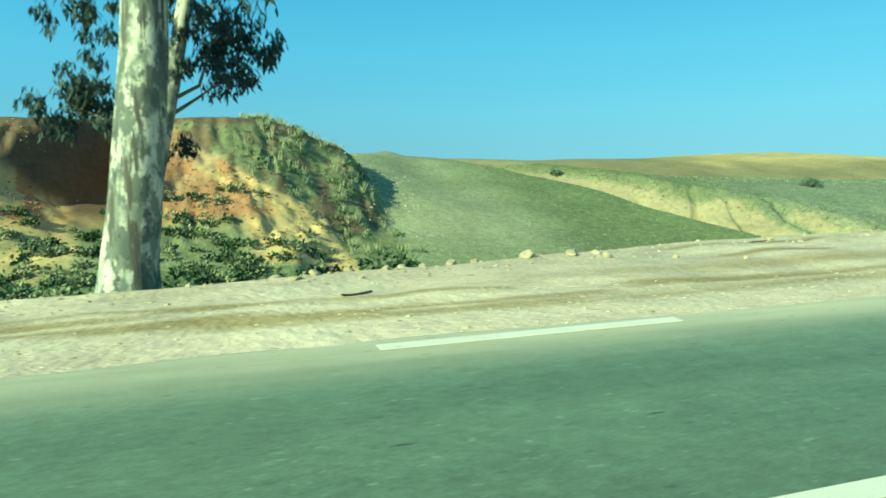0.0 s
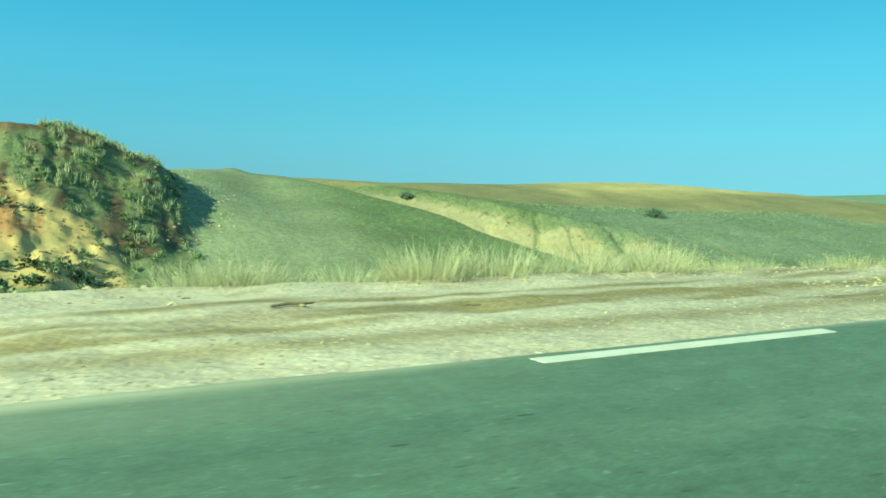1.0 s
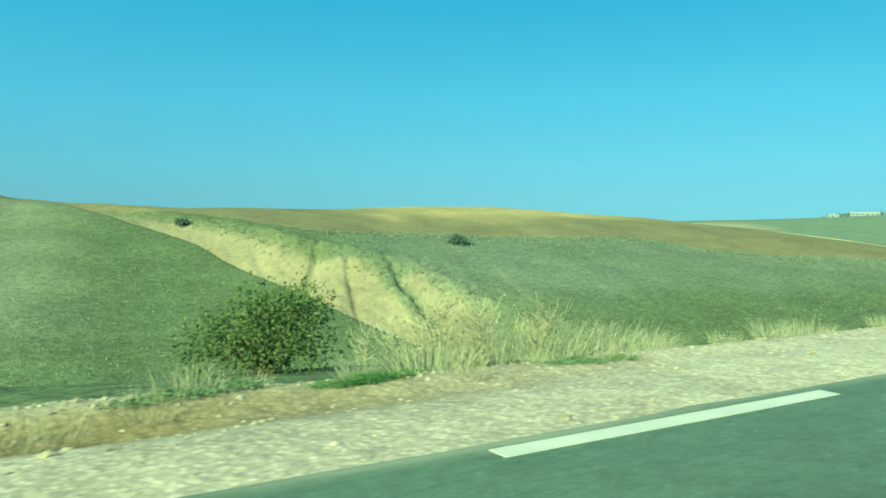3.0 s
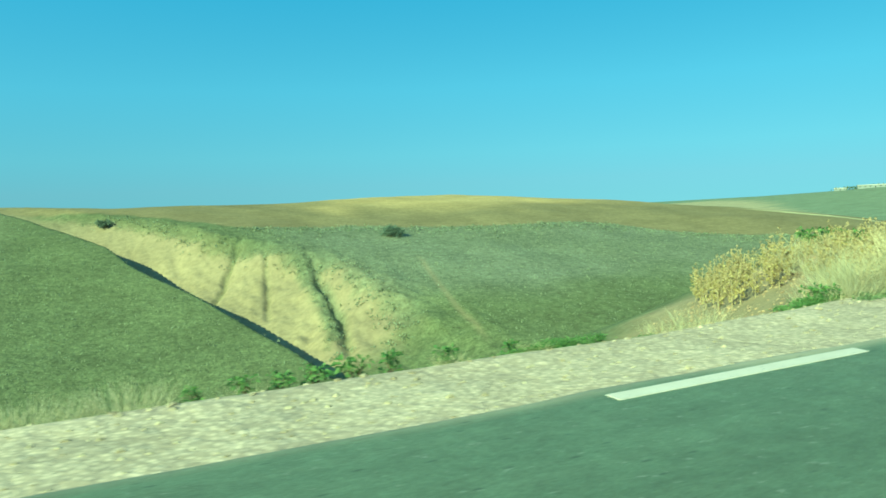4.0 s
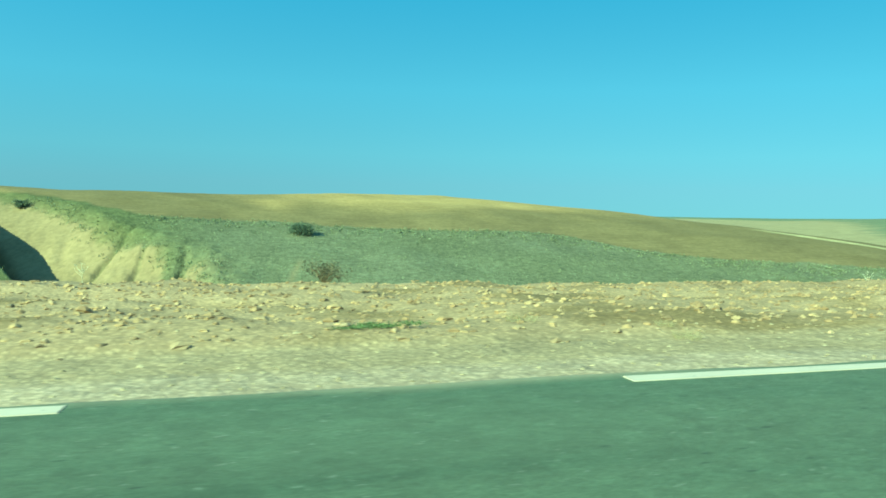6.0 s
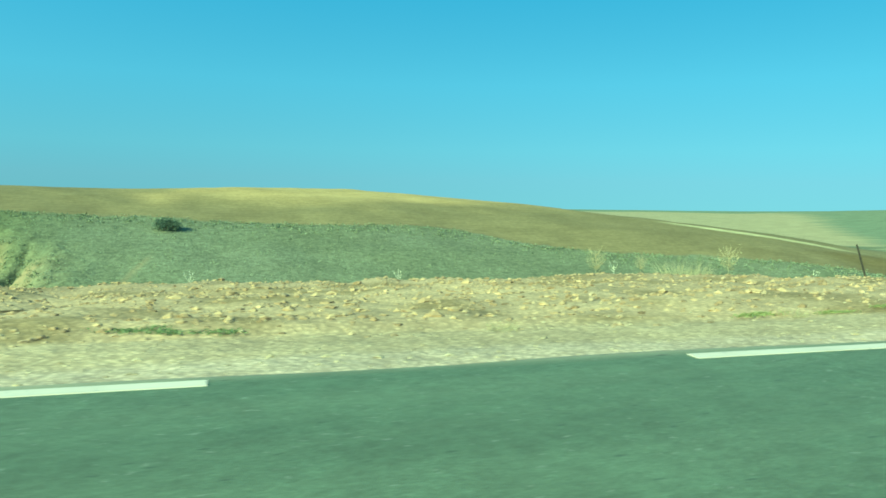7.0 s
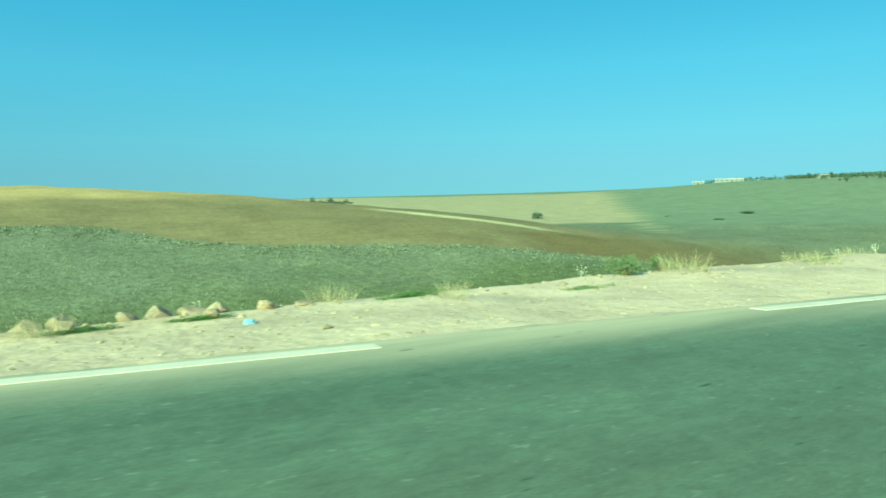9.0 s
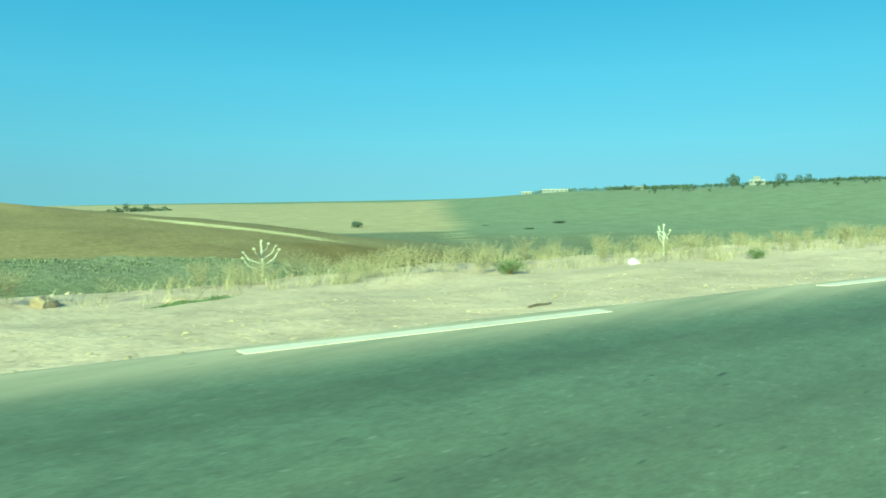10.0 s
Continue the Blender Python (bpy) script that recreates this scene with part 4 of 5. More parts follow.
for k in range(44):
    x = random.uniform(184, 218)
    e = float(shoulder_edge(x))
    d = random.uniform(4.2, e + 2.5)
    if x > 195 or float(lump(x, d, 1.5, 61)) > 0.05:
        put_copy(random.choice((plume, short, short)), x, d, random.uniform(0.3, 0.6), random.uniform(0, 360))
for k in range(12):
    x = random.uniform(166, 186)
    put_copy(short, x, float(shoulder_edge(x)) + random.uniform(-0.9, 0.4), random.uniform(0.35, 0.7), random.uniform(0, 360))
for k in range(18):
    x = random.uniform(92, 160)
    put_copy(short, x, random.uniform(1.6, 3.0), random.uniform(0.2, 0.4), random.uniform(0, 360))

for x in np.arange(58.0, 86.0, 0.9):
    if random.random() < 0.75:
        put_copy(random.choice((short, short, plume)), float(x), float(shoulder_edge(x)) + random.uniform(0.1, 0.7), random.uniform(0.3, 0.6), random.uniform(0, 360))

for k in range(36):
    x = random.uniform(30, 60)
    put_copy(short, x, random.uniform(3.1, 4.4), random.uniform(0.4, 0.8), random.uniform(0, 360))

# the dry thicket and single dead weeds
reed = stalk_plant("dry yellow branching weed in a dense roadside thicket", 0.85, 10, 6, 40, material=MAT_REED)
tagged(reed, group="roadside thicket")
move_to(reed, 89.0, 6.2)
reed2 = stalk_plant("dry yellow branching weed in a dense roadside thicket", 0.7, 9, 4, 70, material=MAT_REED)
tagged(reed2, group="roadside thicket")
move_to(reed2, 90.2, 6.8, 70)
for k in range(110):
    x = random.uniform(86.8, 95.5)
    e = float(shoulder_edge(x))
    put_copy(random.choice((reed, reed, reed2)), x, random.uniform(max(3.6, e - 2.0), e + 1.2), random.uniform(0.6, 1.0) * (0.9 if x < 91 else 0.55), random.uniform(0, 360))
for k in range(46):
    x = random.uniform(89.2, 92.5)
    e = float(shoulder_edge(x))
    put_copy(random.choice((reed, reed2)), x, e + random.uniform(0.8, 4.0), random.uniform(0.85, 1.15), random.uniform(0, 360))
for x, d, s in ((92.4, 4.0, 0.55), (92.8, 4.2, 0.5), (93.1, 3.9, 0.5), (93.4, 4.3, 0.5), (93.7, 3.7, 0.35), (92.2, 3.7, 0.5), (94.8, 9.0, 0.8), (95.2, 9.2, 0.9), (94.5, 8.8, 0.7)):
    put_copy(random.choice((reed, reed2)), x, d, s, random.uniform(0, 360))
for k in range(40):
    x = random.uniform(86.5, 94.5)
    e = float(shoulder_edge(x))
    put_copy(random.choice((plume, short)), x, random.uniform(max(3.4, e - 2.2), e + 1.0), random.uniform(0.5, 0.85), random.uniform(0, 360))
green_weed = leafy_bush("green_weed", "leafy green weed standing on rubble", 0.36, 0.7, 130, 0.13, MAT_GREEN, "green weeds", 8, "weed")
move_to(green_weed, 96.2, 11.6)
for x, d, s in ((95.4, 11.5, 1.0), (97.6, 12.2, 0.8), (94.5, 10.6, 0.8), (95.1, 9.7, 0.8), (95.6, 9.4, 0.9), (96.1, 9.3, 0.7), (97.0, 10.7, 0.75), (92.6, 4.6, 0.6), (94.9, 8.3, 0.5), (93.9, 9.2, 0.6), (92.9, 5.2, 0.5), (94.6, 5.4, 0.4)):
    put_copy(green_weed, x, d, s, random.uniform(0, 360))
dead = stalk_plant("bleached dead thistle skeleton standing on the bank", 1.0, 8, 1, 0)
tagged(dead, group="dead thistles")
move_to(dead, 156.0, 8.5)
dead.scale = (0.8, 0.8, 0.55)
for x, d, s in ((111.2, 13.6, 0.5), (143.3, 12.4, 0.4), (165.9, 3.0, 0.2), (171.5, 3.0, 0.28), (176.6, 3.8, 0.28), (182.6, 5.0, 0.35), (186.9, 5.6, 0.35), (178.6, 4.2, 0.25), (133.0, 13.6, 0.5), (138.0, 13.5, 0.5), (149.5, 12.6, 0.5)):
    put_copy(dead, x, d, s, random.uniform(0, 360))

# spindly dry bushes on the bank before the thicket and past the shrub
twiggy = stalk_plant("tall spindly dry bush with pale bare twigs on the bank", 1.15, 60, 0, 60, "dry bush", "dry_twig_bush", 0.6, MAT_TWIG_PALE, MAT_DRY, 0.6)
tagged(twiggy, group="dry twig bushes")
move_to(twiggy, 87.8, 4.8)
twiggy.scale = (0.6, 0.6, 0.6)
for x, d, s in ((84.2, 2.3, 0.42), (84.5, 2.4, 0.50), (84.9, 2.45, 0.4), (85.3, 2.6, 0.55), (85.7, 2.85, 0.6), (86.0, 3.0, 0.66), (86.4, 3.2, 0.6), (86.8, 3.5, 0.6), (87.3, 4.1, 0.6), (88.2, 5.2, 0.6), (89.0, 6.2, 0.6), (90.0, 7.0, 0.6), (60.9, 6.4, 0.75), (61.3, 6.2, 1.0), (61.6, 6.0, 0.9), (62.1, 5.9, 0.8), (60.6, 6.8, 0.6), (62.8, 5.4, 0.7), (142.8, 12.4, 0.6), (146.0, 11.6, 0.65), (143.8, 12.0, 0.35)):
    put_copy(twiggy, x, d, s, random.uniform(0, 360))
for x, d, s in ((84.0, 2.4, 0.6), (84.15, 2.5, 0.75), (84.3, 2.45, 0.55), (84.6, 2.55, 0.7), (84.8, 2.6, 0.85), (84.95, 2.7, 0.95), (85.1, 2.65, 0.9), (85.25, 2.8, 1.0), (85.4, 2.85, 0.85), (85.6, 2.95, 0.8), (85.8, 3.1, 0.7)):
    put_copy(plume, x, d, s, 97 * x)
# leafy weeds along the lip, rooted just below it
for x, d, s in ((76.0, 2.1, 0.3), (76.3, 2.2, 0.35), (76.6, 2.2, 0.4), (77.0, 2.3, 0.45), (77.3, 2.2, 0.38), (77.8, 2.1, 0.3), (78.5, 2.1, 0.3), (75.6, 2.1, 0.25), (83.3, 2.4, 0.4), (83.7, 2.5, 0.45), (79.6, 2.1, 0.22)):
    put_copy(green_weed, x, d, s, random.uniform(0, 360))

def candelabra(height, pairs):
    """A bleached thistle with upturned arms in pairs and a round head on each."""
    thing = empty_thing("candelabra_thistle", (0, 0, 0), "bleached dead thistle with upturned arms on the verge", "dry weed", "candelabra thistles")
    st, hd = Heap(), Heap()
    st.put(*tube([(0, 0, -0.05), (0.01, 0, height * 0.5), (0, 0.01, height)], [0.016, 0.013, 0.009], 6))
    tips = [Vector((0, 0, height))]
    for k in range(pairs):
        f = 0.32 + 0.5 * k / pairs
        for side in (-1, 1):
            a = random.uniform(-0.5, 0.5) + (0 if side > 0 else math.pi)
            reach = height * (0.50 - 0.38 * f) * random.uniform(0.85, 1.15)
            b = Vector((0, 0, height * (f + 0.05 * side)))
            m = b + Vector((math.cos(a) * reach, math.sin(a) * reach, reach * 0.4))
            t = m + Vector((math.cos(a) * reach * 0.4, math.sin(a) * reach * 0.4, reach * 0.5))
            st.put(*tube([b, m, t], [0.011, 0.009, 0.006], 5))
            tips.append(t)
    st.done("stalk", MAT_PALE_DRY, thing)
    for t in tips:
        for _ in range(22):
            u = rand_dir()
            hd.leaf(t, u * 0.026, u.cross(rand_dir()).normalized() * 0.010)
    tagged(hd.done("seed_head", MAT_PALE_DRY, thing), kind="stuff")
    return thing


cand = candelabra(0.62, 3)
move_to(cand, 192.4, 6.3, 10)
for x, d, s in ((199.2, 5.5, 0.85), (182.0, 3.9, 0.3)):
    put_copy(cand, x, d, s, random.uniform(0, 60))

# bushy dry weeds along the end of the drive
dry_bush = stalk_plant("bushy bleached dry weed on the verge", 0.5, 40, 0, 0, name="dry_weed_bush", spread=0.95, material=MAT_TAWNY, thin=0.42)
tagged(dry_bush, group="dry weed bushes")
move_to(dry_bush, 188.0, 6.0)
for k in range(360):
    x = random.uniform(184.5, 216)
    e = float(shoulder_edge(x))
    d = random.uniform(4.6, e + 1.0)
    clump = float(lump(x, d, 1.5, 61))
    if clump > (0.0 if x < 195 else -0.5):
        put_copy(dry_bush, x, d, random.uniform(0.45, 0.75) + 0.25 * min(clump, 0.6), random.uniform(0, 360))
for x, d, s in ((86.5, 3.5, 0.8), (87.2, 4.0, 0.9), (84.6, 2.6, 0.6), (17.6, 6.9, 0.9), (20.4, 6.6, 0.8), (25.2, 6.1, 0.8), (62.0, 5.6, 1.5), (63.0, 5.4, 1.6), (64.0, 5.3, 1.2)):
    put_copy(dry_bush, x, d, s, random.uniform(0, 360))

verge = Heap()
rng = np.random.default_rng(12)
vx = rng.uniform(184, 217, 9000)
vd = 4.3 + rng.uniform(0, 1, 9000) * (shoulder_edge(vx) - 3.1)
keep = lump(vx, vd, 0.9, 45) + 0.6 * lump(vx, vd, 1.5, 61) > np.where(vx < 195, 0.05, -0.3)
vx, vd = vx[keep], vd[keep]
vy = road_line(vx)[0] + vd
for p in np.stack([vx, vy, land(vx, vy)], -1).tolist():
    hh = random.uniform(0.06, 0.26)
    verge.blade(p, Vector(p) + Vector((random.gauss(0, 0.4), random.gauss(0, 0.4), 1)) * hh, random.uniform(0.003, 0.006))
tagged(verge.done("verge_grass", MAT_TAWNY), "short bleached grass covering the verge", "dry grass", kind="stuff")

# shrubs
shrub = leafy_bush("roadside_shrub", "dense round green shrub on the bank below the road", 1.45, 1.35, 6500, 0.075, MAT_SHRUB, "", 26, "shrub")
move_to(shrub, 59.6, 8.7)
low_shrub = leafy_bush("low_shrub", "low grey-green shrub sprawling on the dirt shoulder", 0.42, 0.28, 2200, 0.030, MAT_DUSTY, "low shrubs", 12, "shrub")
move_to(low_shrub, 97.95, 2.3)
for x, d, s in ((98.25, 2.2, 0.85), (98.6, 2.25, 0.7), (98.95, 2.3, 0.65), (98.2, 2.5, 0.8), (99.85, 2.55, 0.65), (100.2, 2.6, 0.55), (100.8, 2.8, 0.35), (102.9, 2.45, 0.5), (102.5, 2.55, 0.45), (143.4, 2.75, 0.6), (143.8, 2.7, 0.5), (176.8, 3.2, 0.75), (177.4, 3.3, 0.55), (195.0, 4.4, 0.6), (199.8, 4.2, 0.45), (95.4, 2.8, 0.5)):
    put_copy(low_shrub, x, d, s, random.uniform(0, 360))

brown_bush = leafy_bush("brown_bush", "half-dry dark brown bush on the platform's rim", 0.62, 0.55, 900, 0.055, MAT_BROWN_LEAF, "", 16, "bush")
move_to(brown_bush, 116.6, 13.3)

# low weeds along the foot of the shoulder
mat_a = weed_mat("fresh green weeds spreading low over the dirt shoulder", 1.4, 0.5, 0.17, 3600, MAT_GREEN)
tagged(mat_a, group="weed patches")
move_to(mat_a, 153.2, 2.55)
mat_b = weed_mat("flat dusty green weeds on the dirt shoulder", 1.3, 0.35, 0.05, 1700, MAT_DUSTY)
tagged(mat_b, group="weed patches")
move_to(mat_b, 85.2, 1.95)
mat_c = weed_mat("yellow-green weeds in a thin line on the shoulder", 1.6, 0.22, 0.035, 700, MAT_LINE_WEED, "weed_line")
tagged(mat_c, group="weed patches")
move_to(mat_c, 141.4, 2.25)
for x in np.arange(138.6, 148.4, 0.95):
    put_copy(mat_c, float(x), 2.1 + 0.12 * math.sin(x * 1.3), random.uniform(0.6, 0.95), random.uniform(-8, 8))
for x, d, s in ((92.6, 2.5, 0.8), (93.6, 2.4, 0.9), (94.4, 2.4, 0.7), (96.2, 2.5, 0.8), (127.2, 2.6, 0.8), (128.6, 2.5, 0.9), (129.8, 2.4, 0.8), (158.2, 2.2, 0.8), (159.2, 2.1, 0.9), (160.3, 2.1, 0.9), (162.4, 2.3, 0.9), (163.0, 1.3, 0.4)):
    put_copy(mat_c, x, d, s, random.uniform(-8, 8))
for x, d, s, src in ((154.4, 2.3, 0.55, mat_a), (152.9, 2.55, 0.6, mat_a), (153.7, 2.4, 0.7, mat_a), (157.6, 2.3, 0.6, mat_b), (156.3, 2.3, 0.5, mat_a), (158.9, 2.2, 0.5, mat_b), (160.2, 2.2, 0.6, mat_a), (161.6, 2.2, 0.9, mat_b), (162.6, 2.0, 0.9, mat_b), (162.9, 1.3, 0.4, mat_b), (170.3, 1.85, 0.3, mat_a), (171.3, 2.0, 0.3, mat_a), (173.6, 2.6, 0.4, mat_a), (175.6, 2.5, 0.5, mat_b),
                     (79.0, 2.0, 0.6, mat_a), (80.2, 2.1, 0.7, mat_b), (77.8, 2.0, 0.7, mat_b), (76.4, 2.1, 0.6, mat_b), (73.9, 1.95, 0.5, mat_b), (71.0, 2.1, 0.8, mat_b), (69.6, 2.2, 0.7, mat_b), (84.0, 2.1, 0.9, mat_b), (83.2, 2.3, 0.7, mat_a), (87.0, 2.1, 0.6, mat_b), (85.9, 2.4, 0.6, mat_b),
                     (91.9, 2.4, 0.6, mat_b), (95.0, 2.3, 0.8, mat_b), (96.8, 2.6, 0.7, mat_b), (104.0, 2.4, 0.5, mat_b), (104.7, 2.5, 0.5, mat_b), (108.3, 2.7, 0.6, mat_a), (102.5, 2.9, 0.8, mat_b), (127.7, 2.5, 0.6, mat_b), (132.4, 2.3, 0.8, mat_b), (115.2, 2.4, 0.6, mat_b), (148.6, 2.5, 0.4, mat_b), (149.9, 1.9, 0.6, mat_a), (144.6, 1.9, 0.7, mat_b), (146.3, 1.8, 0.7, mat_b),
                     (36.2, 3.6, 0.8, mat_b), (39.4, 3.7, 0.9, mat_b), (43.0, 3.6, 1.0, mat_b), (46.0, 3.7, 1.0, mat_b), (48.4, 3.6, 0.9, mat_b), (50.6, 3.5, 0.9, mat_b), (37.0, 2.9, 0.4, mat_b), (37.8, 2.8, 0.45, mat_b), (41.0, 2.9, 0.5, mat_b), (45.0, 3.2, 0.7, mat_b), (47.0, 3.1, 0.8, mat_b), (49.6, 3.0, 0.8, mat_b), (51.7, 3.0, 0.6, mat_b), (53.4, 2.5, 0.5, mat_b), (55.2, 2.6, 0.7, mat_b), (57.2, 2.6, 0.8, mat_b), (58.9, 2.4, 0.5, mat_a), (61.0, 2.3, 0.7, mat_b), (185.6, 3.5, 1.0, mat_c), (184.5, 3.1, 0.9, mat_c), (185.2, 3.0, 0.9, mat_c), (190.3, 4.0, 0.7, mat_b), (180.4, 3.6, 0.6, mat_b), (166.9, 2.2, 0.4, mat_b)):
    put_copy(src, x, d, s, random.uniform(-20, 20))

# dark scrub at the foot of the gum tree
scrub = leafy_bush("scrub_bush", "dusty dark scrub bush at the foot of the bluff", 0.5, 0.5, 520, 0.09, MAT_BUSH, "scrub bushes", 10)
move_to(scrub, -0.6, 6.6)
for x, d, s in ((-0.2, 6.2, 0.7), (0.3, 6.8, 1.0), (0.9, 7.2, 0.9), (-2.4, 5.6, 0.8), (-3.2, 6.2, 1.1), (-2.2, 6.8, 1.0), (1.5, 6.4, 0.6), (-1.0, 7.6, 1.2), (-4.2, 5.6, 0.9), (2.3, 7.4, 0.7), (-0.9, 5.2, 0.4)):
    put_copy(scrub, x, d, s, random.uniform(0, 360))
for k in range(26):
    put_copy(scrub, random.uniform(-5.5, 3.2), random.uniform(6.0, 9.0), random.uniform(0.6, 1.3), random.uniform(0, 360))

# rocks
rocks = [tagged(part("rock", rock_mesh(0.5, 40 + k), MAT_STONE, None), "pale angular limestone rock on the dirt", "rock", "roadside rocks") for k in range(5)]
first = [(0.4, 4.8, 0.26), (0.9, 4.7, 0.22), (4.3, 5.4, 0.42), (5.1, 5.4, 0.28), (5.6, 5.5, 0.26)]
for ob, (x, d, s) in zip(rocks, first):
    move_to(ob, x, d, random.uniform(0, 360))
    ob.scale = (s, s, s)
ROCKS = [(-0.2, 5.1, 0.32), (-1.9, 5.0, 0.2), (-2.6, 4.6, 0.24), (-3.6, 4.4, 0.3), (-4.3, 4.2, 0.26), (-0.5, 5.0, 0.2), (1.4, 4.9, 0.2), (1.9, 4.8, 0.16), (6.4, 4.4, 0.14), (3.0, 5.2, 0.24), (2.5, 5.1, 0.2), (3.4, 5.3, 0.2), (6.9, 3.4, 0.1), (9.8, 6.2, 0.2), (16.2, 6.2, 0.26), (16.9, 6.1, 0.18), (18.4, 3.4, 0.1), (49.2, 2.5, 0.13), (95.2, 2.4, 0.12), (89.4, 3.6, 0.35), (90.6, 3.6, 0.3), (91.5, 3.9, 0.4), (88.3, 3.4, 0.3), (87.6, 3.2, 0.28), (92.6, 4.1, 0.28), (102.6, 4.6, 0.3), (105.2, 4.6, 0.34), (105.9, 4.4, 0.3), (107.4, 4.9, 0.24), (127.9, 5.4, 0.42), (128.3, 4.8, 0.38), (129.3, 4.4, 0.24), (104.2, 5.8, 0.3), (151.3, 4.2, 0.5), (150.7, 3.8, 0.36), (153.4, 5.0, 0.3), (149.2, 4.0, 0.26), (156.4, 6.2, 0.36), (160.0, 5.0, 0.3), (169.0, 2.0, 0.22), (167.8, 2.2, 0.2), (170.2, 1.95, 0.24), (171.4, 2.1, 0.26), (171.0, 2.35, 0.34), (171.3, 2.45, 0.36), (171.5, 2.4, 0.3), (170.7, 2.3, 0.3), (169.9, 2.3, 0.3), (169.6, 2.25, 0.26), (172.0, 2.5, 0.28), (172.4, 2.55, 0.24), (170.2, 2.45, 0.4), (150.9, 3.1, 0.4), (151.9, 4.0, 0.5), (152.1, 4.2, 0.36), (185.2, 4.3, 0.3), (186.4, 4.5, 0.3), (104.6, 6.3, 0.36), (99.9, 11.5, 0.4), (189.2, 4.6, 0.4), (190.5, 4.4, 0.34), (186.0, 4.4, 0.36), (163.4, 3.8, 0.3)]
for x, d, s in ROCKS:
    p = stand(x, d)
    ob = copy_thing(random.choice(rocks), pose(p.x, p.y, p.z + 0.05 * s, 0, 0, random.uniform(0, 360)))
    ob.scale = (s, s, s * random.uniform(0.8, 1.2))
for k in range(18):
    p = stand(random.uniform(-3.5, 6.0), random.gauss(4.9, 0.25))
    ob = copy_thing(random.choice(rocks), pose(p.x, p.y, p.z, 0, 0, random.uniform(0, 360)))
    s = random.uniform(0.08, 0.24)
    ob.scale = (s, s, s)
for k in range(150):
    x = random.uniform(88, 166)
    e = float(shoulder_edge(x))
    d = random.uniform(2.4, e)
    s = random.uniform(0.06, 0.13) * (1.25 if d > 4 else 0.9)
    p = stand(x, d)
    ob = copy_thing(random.choice(rocks), pose(p.x, p.y, p.z + 0.05 * s, 0, 0, random.uniform(0, 360)))
    ob.scale = (s, s, s * random.uniform(0.7, 1.2))


def scatter(name, label, count, where, size, material, flat=0.7):
    h = Heap()
    xs, ds = [], []
    for _ in range(count):
        x, d = where()
        xs.append(x)
        ds.append(d)
    ys = road_line(np.array(xs))[0] + np.array(ds)
    zs = land(np.array(xs), ys)
    for x, y, z in zip(xs, ys, zs):
        h.stone((x, float(y), float(z)), random.uniform(*size) * (1.8 if random.random() < 0.05 else 1.0), flat)
    return tagged(h.done(name, material), label, "gravel", kind="stuff")


random.seed(5)
scatter("shoulder_gravel", "loose pale gravel on the dirt shoulder", 9000, lambda: (random.uniform(-8, 208), 0.35 + 2.2 * random.random() ** 1.3), (0.010, 0.030), MAT_GRAVEL, 0.6)
scatter("rubble_stones", "broken stones and rubble on the platform beside the road", 10000, lambda: (random.uniform(86, 168), random.uniform(1.7, 12.5)), (0.015, 0.055), MAT_RUBBLE)
scatter("earth_clods", "reddish earth clods among the rubble", 12000, lambda: (random.uniform(87, 168), random.uniform(2.2, 13.2)), (0.02, 0.075), MAT_CLOD)


def lip_place():
    x = random.choice((random.uniform(-8, 30), random.uniform(24, 88), random.uniform(160, 205)))
    return x, float(shoulder_edge(x)) + random.gauss(-0.2, 0.45)


scatter("lip_stones", "pale stones strewn along the shoulder's lip", 2600, lip_place, (0.014, 0.045), MAT_GRAVEL)
scatter("verge_stones", "pale stones along the ditch", 2200, lambda: (random.uniform(26, 66), random.gauss(2.9, 0.3)), (0.012, 0.036), MAT_GRAVEL)

# litter, tyre scraps and sticks
MAT_BAG_GREEN = plain("green_plastic", (0.25, 0.39, 0.33), 0.5, 8, 0.15)
MAT_BAG_WHITE = plain("white_plastic", (0.78, 0.78, 0.76), 0.4, 8, 0.1)
MAT_BAG_BLUE = plain("blue_plastic", (0.30, 0.45, 0.55), 0.4, 8, 0.15)
bag = crumpled("plastic_bag", "crumpled turquoise plastic bag lying on rubble", 0.17, MAT_BAG_GREEN)
tagged(bag, group="plastic bags")
move_to(bag, 104.1, 3.8)
for x, d, s, t in ((102.8, 3.75, 0.85, 60), (101.8, 4.2, 0.8, 130)):
    put_copy(bag, x, d, s, t)
move_to(tagged(crumpled("plastic_bag", "crumpled white plastic bag on the sandy shoulder", 0.13, MAT_BAG_WHITE), group="plastic bags"), 165.3, 1.75)
move_to(tagged(crumpled("plastic_bag", "small crumpled white bag at the grass edge", 0.14, MAT_BAG_WHITE), group="plastic bags"), 197.1, 4.2)
move_to(tagged(crumpled("plastic_bag", "crumpled blue plastic bag among the stones", 0.07, MAT_BAG_BLUE), group="plastic bags"), 171.6, 1.6)
move_to(tagged(crumpled("plastic_bag", "torn pale blue plastic bag in the ditch", 0.08, MAT_BAG_BLUE), group="plastic bags"), 34.8, 2.85)


